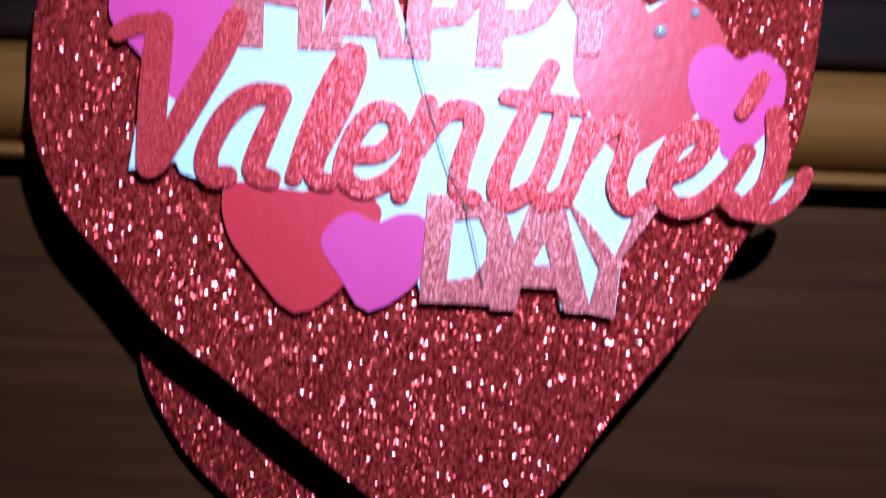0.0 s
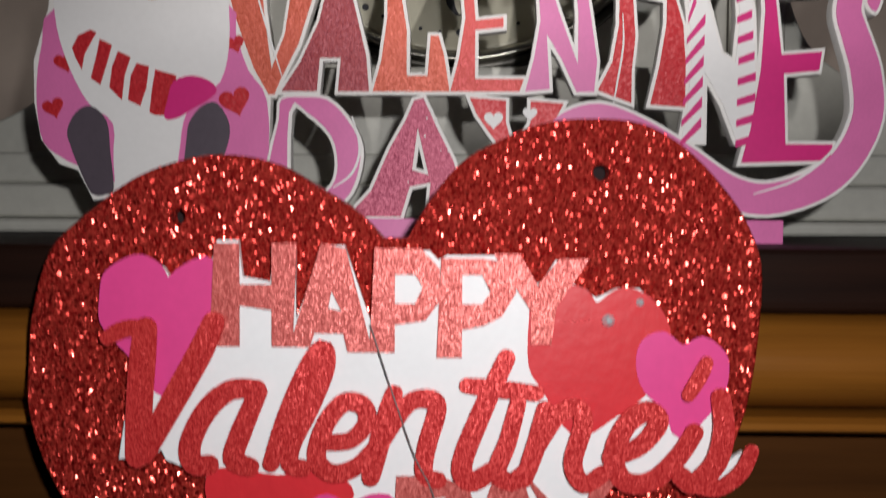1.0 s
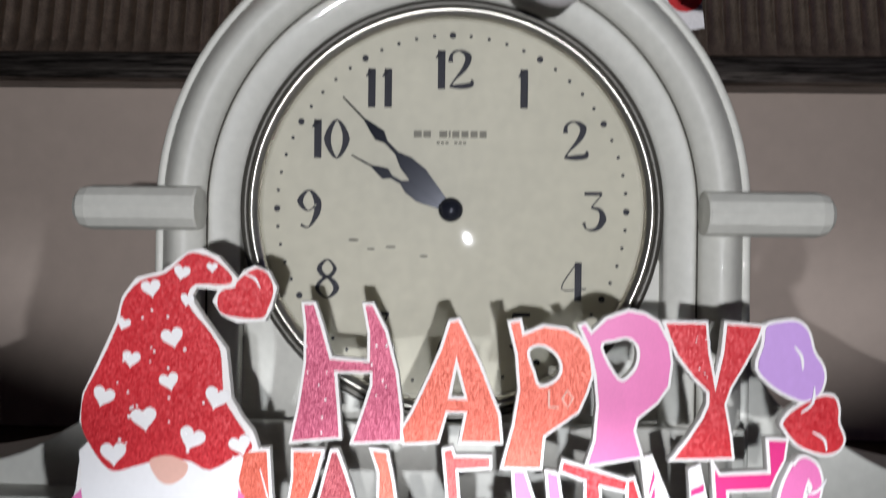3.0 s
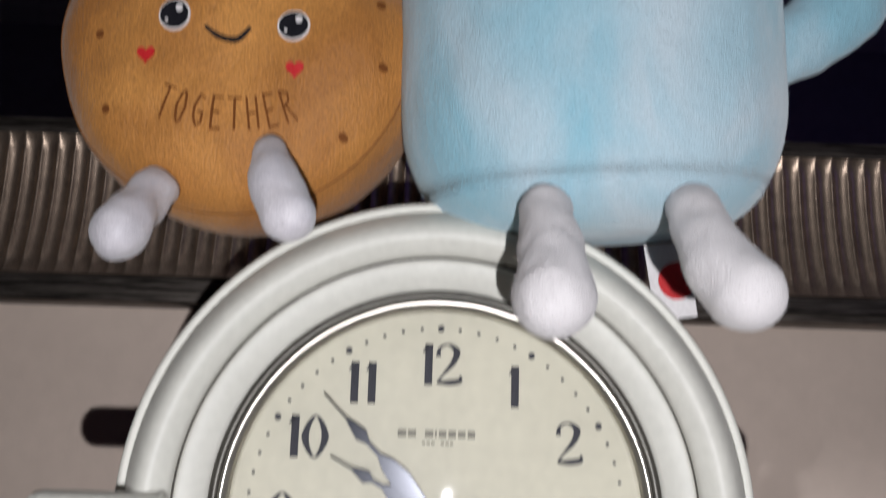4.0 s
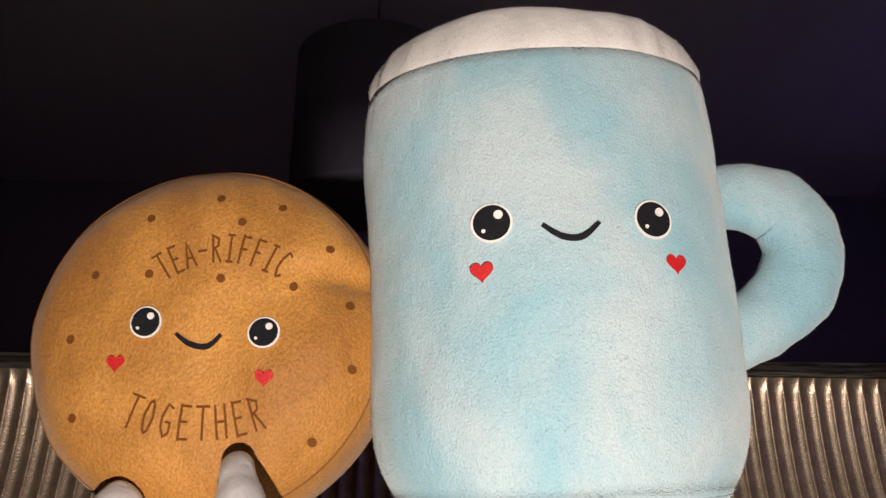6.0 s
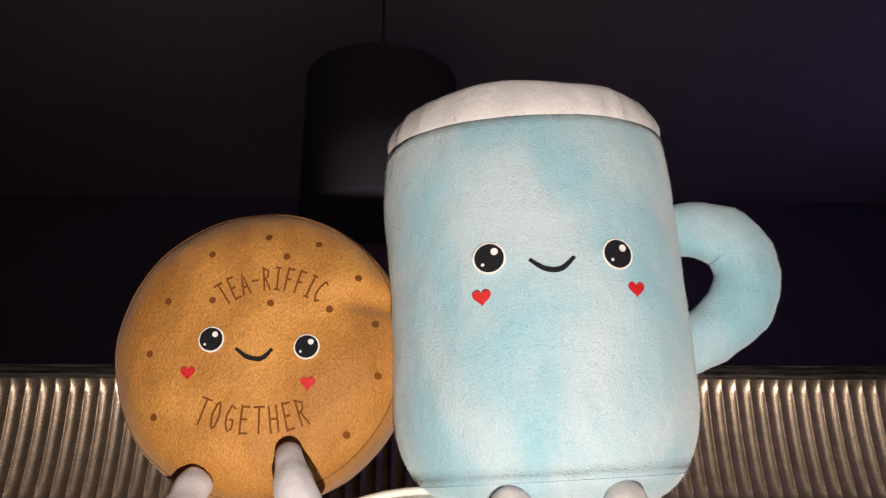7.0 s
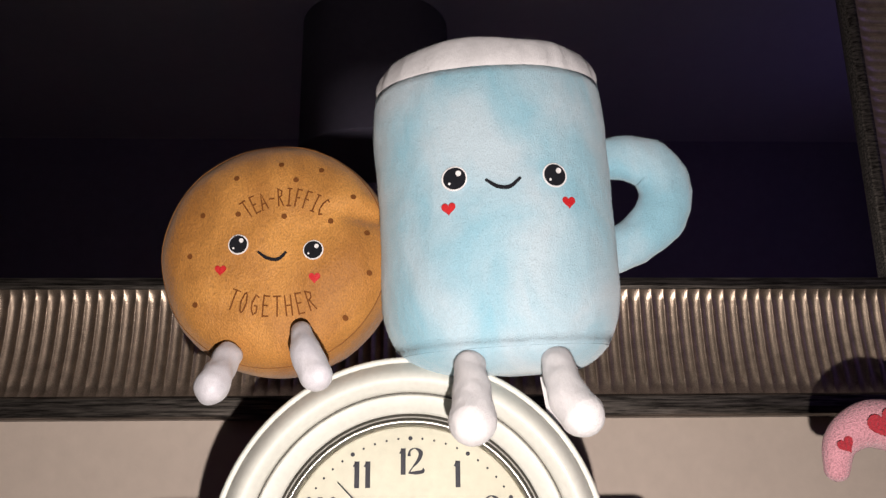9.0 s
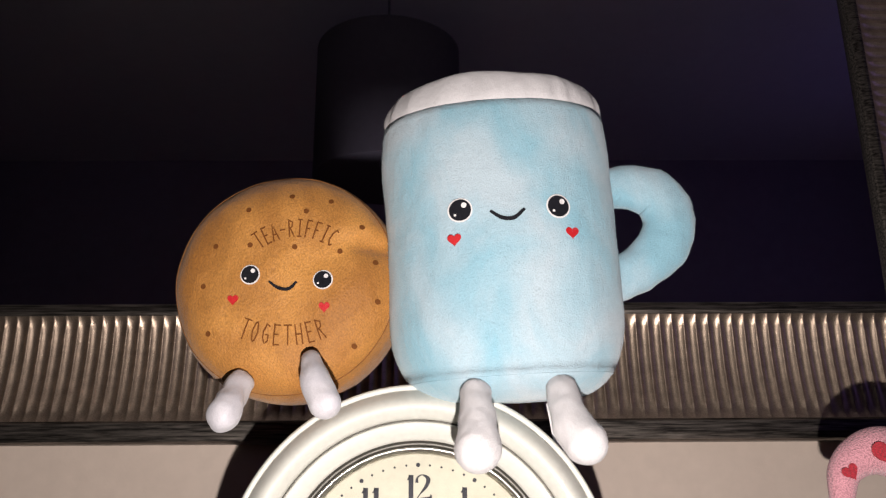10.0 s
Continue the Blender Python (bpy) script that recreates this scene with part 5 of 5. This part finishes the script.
for i, p in enumerate(pts):
    q = Vector(p)
    outw = Vector((p[0], 0, p[2])).normalized()
    rg.append([bm.verts.new(q + outw * (0.0005 * math.cos(b)) + Vector((0, 1, 0)) * (0.0005 * math.sin(b))) for b in [math.pi * 2 * j / 6 for j in range(6)]])
for i in range(96):
    for j in range(6):
        bm.faces.new((rg[i][j], rg[i][(j + 1) % 6], rg[(i + 1) % 96][(j + 1) % 6], rg[(i + 1) % 96][j]))
part("seam", bm, SEAM, biscuit, "stitched edge seam")
mm = lambda x, z: settle(biscuit, bfront, x * 1.04 + 0.0005, 0.3355 + 1.04 * (z - 0.335))
face_of(biscuit, bfront, [mm(-0.1185, 0.3765), mm(-0.067, 0.3722)], 7.3, [mm(-0.1050, 0.3715), mm(-0.0985, 0.3670), mm(-0.0910, 0.3662), mm(-0.0855, 0.3712)], [mm(-0.130, 0.3585), mm(-0.0655, 0.3522)], 8.3)
for x, z in ((-0.123, 0.421), (-0.092, 0.431), (-0.064, 0.428), (-0.081, 0.419), (-0.041, 0.408), (-0.146, 0.395), (-0.120, 0.394), (-0.088, 0.392), (-0.056, 0.389), (-0.031, 0.382),
             (-0.153, 0.369), (-0.029, 0.357), (-0.147, 0.335), (-0.045, 0.326), (-0.120, 0.308)):
    X, Z = mm(x, z + (0.0045 if z > 0.38 else 0.001))
    patch("biscuit_dot", [ring_loop(X, Z, 2.0, 12)], BISCUITDARK, biscuit, bfront, 0.0003, thick=0.0004)


# thin hand-lettered words, stroke by stroke on a unit cell
STROKES = {"T": [[(0, 1), (1, 1)], [(0.5, 1), (0.5, 0)]], "E": [[(0.15, 1.03), (0.15, -0.03)], [(0.15, 1), (0.9, 1)], [(0.15, 0), (0.9, 0)], [(0.15, 0.52), (0.7, 0.52)]], "A": [[(0, 0), (0.5, 1), (1, 0)], [(0.22, 0.35), (0.78, 0.35)]],
           "-": [[(0.1, 0.5), (0.9, 0.5)]], "R": [[(0.15, 0), (0.15, 1)], [(0.1, 1), (0.8, 0.85), (0.72, 0.6), (0.12, 0.48)], [(0.35, 0.52), (0.95, 0)]], "I": [[(0.5, 0), (0.5, 1)], [(0.2, 1), (0.8, 1)], [(0.2, 0), (0.8, 0)]],
           "F": [[(0.15, 1.03), (0.15, 0)], [(0.15, 1), (0.9, 1)], [(0.15, 0.52), (0.7, 0.52)]], "C": [[(0.9, 0.9), (0.5, 1), (0.15, 0.65), (0.15, 0.3), (0.5, 0), (0.9, 0.1)]], "O": [[(0.55, 1), (0.3, 0.92), (0.1, 0.5), (0.3, 0.08), (0.5, 0)], [(0.45, 0), (0.7, 0.08), (0.9, 0.5), (0.7, 0.92), (0.5, 1)]],
           "G": [[(0.9, 0.9), (0.5, 1), (0.15, 0.6), (0.15, 0.3), (0.5, 0), (0.9, 0.15), (0.9, 0.45), (0.55, 0.45)]], "H": [[(0.1, 0), (0.1, 1)], [(0.9, 0), (0.9, 1)], [(0.1, 0.5), (0.9, 0.5)]]}


def word(text, centre, radius, span, start, height, width, sign_):
    for i, ch in enumerate(text):
        a = start + span * i / (len(text) - 1)
        ux, uz = math.sin(a), math.cos(a)
        bm = bmesh.new()
        for st in STROKES[ch]:
            pts = []
            for x, z in st:
                lx, lz = (x - 0.5) * width, (z - 0.5) * height
                if sign_ > 0:
                    pts.append((centre[0] + ux * (radius + lz) + uz * lx, centre[1] + uz * (radius + lz) - ux * lx))
                else:
                    pts.append((centre[0] + ux * (radius - lz) + uz * lx, centre[1] - uz * (radius - lz) + ux * lx))
            fine_pts = [pts[0]]
            for q in pts[1:]:
                fine_pts += [((fine_pts[-1][0] + q[0]) / 2, (fine_pts[-1][1] + q[1]) / 2), q]
            me = stroke_mesh(fine_pts, [0.98, 0.98], 0.0004, lambda x, z: bfront(x, z) - 0.0005, 1)
            bm.from_mesh(me)
            bpy.data.meshes.remove(me)
        part("letter", bm, BISCUITDARK, biscuit, "brown printed letter " + ch, smooth=False)


word("TEA-RIFFIC", mm(-0.0865, 0.3615), 51.0, 1.14, -0.60, 13.0, 4.2, 1)
word("TOGETHER", (mm(-0.0935, 0.3315)[0], mm(-0.0935, 0.3315)[1] + 84.5), 82, 0.67, -0.345, 14.2, 5.1, -1)
part("foot", tube([(-0.0250, -0.044, -0.0770), (-0.0270, -0.060, -0.0905), (-0.0275, -0.071, -0.1015)], [0.0092, 0.0106, 0.0108], wobble=0.0022), SATIN, biscuit, "silvery white stuffed foot")
part("foot", tube([(0.0270, -0.0560, -0.0625), (0.0340, -0.0720, -0.0785), (0.0425, -0.0800, -0.0945)], [0.0070, 0.0098, 0.0108], wobble=0.0012), SATIN, biscuit, "silvery white stuffed foot")

# ---- plush mug ----
MX, MY, MZ = 0.0692, 0.010, 0.294
mug = thing("mug_plush", "light blue mug plush with smiling face sitting on the clock", "plush toy", (MX, MY, MZ))
mug.rotation_euler = (radians(3.5), radians(-3), 0)


def mug_size(z):
    """Half width and half depth of the mug at height z over its base."""
    w = 0.0890 - 0.008 * max(z, 0) - 0.0015 * math.sin(max(z, 0) * 20)
    d = 0.072 - 0.03 * max(z, 0)
    low = min(1, max(0, (z + 0.006) / 0.062))
    k = (1 - (1 - low) ** 2.2) ** 0.5
    neck = 1 - 0.055 * max(0, (z - 0.165) / 0.045) ** 2
    under = min(1, max(0, (z + 0.006) / 0.058))
    kd = (1 - (1 - under) ** 2.4) ** 0.5
    return w * (0.45 + 0.55 * k) * neck, d * (0.4 + 0.6 * kd) * neck


def mfront(x, z):
    w, d = mug_size(z)
    u = min(abs(x) / w, 0.99)
    return -d * (1 - u ** 2.15) ** (1 / 2.15)


def mug_ring(z, grow=1.0, n=128, wave=0.0, pleat=0.0):
    w, d = mug_size(z)
    ring = []
    for k in range(n):
        a = 2 * math.pi * k / n
        c, s = math.cos(a), math.sin(a)
        x = w * grow * math.copysign(abs(c) ** 0.93, c)
        y = d * grow * math.copysign(abs(s) ** 0.93, s)
        q = 1 + 0.024 * noise.noise(Vector((x * 16, y * 16, z * 13))) + 0.010 * noise.noise(Vector((x * 45, y * 45, z * 40))) + pleat * noise.noise(Vector((c * 9, s * 9, 4.2)))
        ring.append((x * q, y * q, z + wave * math.sin(3 * a + 0.6) + wave * noise.noise(Vector((c * 2, s * 2, 0)))))
    return ring


TOP = 0.205
part("body", loft([mug_ring(-0.006 + 0.0008 * i * i * 0.5 if i < 8 else -0.006 + 0.0196 + (TOP - 0.0136) * (i - 8) / 32) for i in range(41)]), BLUE, mug, "light blue brushed plush body")
seam_ring = mug_ring(0.010, 1.004)
bm, rg = bmesh.new(), []
for p in seam_ring:
    o = Vector((p[0], p[1], 0)).normalized()
    rg.append([bm.verts.new(Vector(p) + o * (0.0004 * math.cos(b)) + Vector((0, 0, 0.0004 * math.sin(b)))) for b in [math.pi * 2 * j / 6 for j in range(6)]])
for i in range(len(rg)):
    for j in range(6):
        bm.faces.new((rg[i][j], rg[i][(j + 1) % 6], rg[(i + 1) % len(rg)][(j + 1) % 6], rg[(i + 1) % len(rg)][j]))
part("seam", bm, BLUE, mug, "stitched seam round the base")
rim = []
for i in range(17):
    a = -math.pi / 2 + math.pi * i / 16
    rim.append(mug_ring(TOP + 0.012 + 0.0125 * math.sin(a), 0.965 + 0.06 * math.cos(a) - 0.03 * (i / 16), wave=0.0016 * i / 16, pleat=0.026 * math.cos(a)))
rim += [mug_ring(TOP + 0.018, 0.86), mug_ring(TOP + 0.010, 0.6)]
part("rim", loft(rim), WHITEPLUSH, mug, "fluffy white plush rim")
hp = [(0.0859, 0.0040, 0.1541), (0.1066, 0.0040, 0.1541), (0.1257, 0.0040, 0.1456), (0.1321, 0.0040, 0.1254), (0.1252, 0.0040, 0.1063), (0.1066, 0.0040, 0.0904), (0.0841, 0.0040, 0.0797)]
part("handle", tube(hp, [0.0160, 0.0180, 0.0198, 0.0200, 0.0198, 0.0180, 0.0160], flat=0.7, wobble=0.0014), BLUE, mug, "light blue plush handle")
mk = lambda x, z: settle(mug, mfront, x * 1.055 - 0.0022, z - 0.0070)
face_of(mug, mfront, [mk(0.0300, 0.4185), mk(0.0945, 0.4215)], 8.6, [mk(0.0495, 0.4170), mk(0.0570, 0.4120), mk(0.0650, 0.4120), mk(0.0720, 0.4185)], [mk(0.0262, 0.3975), mk(0.1035, 0.4030)], 9.5)
part("leg", tube([(-0.0305, -0.054, -0.0010), (-0.0308, -0.064, -0.012), (-0.0318, -0.076, -0.026), (-0.0332, -0.084, -0.0362)], [0.0108, 0.0114, 0.0130, 0.0148], flat=1.0, wobble=0.0012), WHITEPLUSH, mug, "white stuffed leg")
part("leg", tube([(0.0275, -0.054, -0.0010), (0.0270, -0.063, -0.011), (0.0285, -0.075, -0.0245), (0.0345, -0.083, -0.0358)], [0.0104, 0.0113, 0.0128, 0.0142], flat=1.0, wobble=0.0012), WHITEPLUSH, mug, "white stuffed leg")
tag = plate("label", [[(26, -8), (47, -6), (50, -42), (30, -44)]], 0.0005, LABELWHITE, mug, 0.015, "white fabric label with a red disc")
plate("disc", [ring_loop(41, -25, 9)], 0.0004, REDTHREAD, tag, 0.0142, "red round mark")

# soft pile over the plush
for ob in [o for o in mug.children if o.name.split(".")[0] in ("body", "rim", "handle", "leg")]:
    kind_of = ob.name.split(".")[0]
    count, size = {"body": (42000, 0.0013), "rim": (9000, 0.0016), "handle": (9000, 0.0013), "leg": (5000, 0.0011)}[kind_of]
    fuzz(ob, count, size, 0.00022, ob.data.materials[0], 0.45, count)
for ob in [o for o in biscuit.children if o.name.split(".")[0] in ("body",)]:
    fuzz(ob, 45000, 0.0006, 0.0002, BISCUIT, 0.35, 7)

# ---- knitted cane on the mantelpiece ----
cane = thing("knitted_cane", "pink knitted plush cane with red hearts standing on the mantelpiece", "plush toy", (0.372, 0.0, 0.002))
cp = [(-0.0755, 0, 0.219), (-0.0715, 0, 0.235), (-0.0590, 0, 0.246), (-0.041, 0, 0.2495), (-0.014, 0, 0.240), (0, 0, 0.215), (0.003, 0, 0.17), (0, 0, 0.10), (0, 0, 0.012)]
part("body", tube(cp, [0.0085, 0.0112, 0.0145, 0.0175, 0.0180, 0.0185, 0.019, 0.020, 0.020], 32), PINKKNIT, cane, "pink knitted tube")
for x, z, w, r in ((-0.0725, 0.2345, 12, 0.5), (-0.046, 0.247, 24, 0.4), (-0.022, 0.232, 20, -0.3), (0.003, 0.19, 22, 0), (0.001, 0.12, 22, 0)):
    me = plate_mesh([heart_loop(x * 1000, z * 1000, w, r)], 0.001)
    me.transform(Matrix.Translation((0, -0.0178 if w > 15 else -0.0118, 0)))
    obj("knitted_heart", me, REDKNIT, cane, "red knitted heart")
part("foot", lathe([(0.0, 0.0), (0.030, 0.0), (0.031, 0.004), (0.028, 0.010), (0.0, 0.012)], 32), PINKKNIT, cane, "round knitted foot").rotation_euler = (radians(90), 0, 0)

# ---- what the mirror shows of the room behind ----
shade = thing("pendant_lamp", "dark unlit drum lampshade hanging from the ceiling", "lamp", (-0.10, -0.72, 1.62))
part("shade", lathe([(0.175, -0.42), (0.18, -0.42), (0.18, -0.075), (0.175, -0.075)], 48), SHADE, shade, "dark drum shade").matrix_local = pose(0, 0, -0.255, 90, 0, 0)
boxed("ceiling_rose", (-0.05, 0.05, -0.05, 0.05, -0.04, 0.0), SHADE, shade, 0.01)
part("stem", tube([(0, 0, -0.03), (0, 0, -0.17), (0, 0, -0.34)], [0.003, 0.003, 0.003], 12), SHADE, shade, "thin lamp stem")
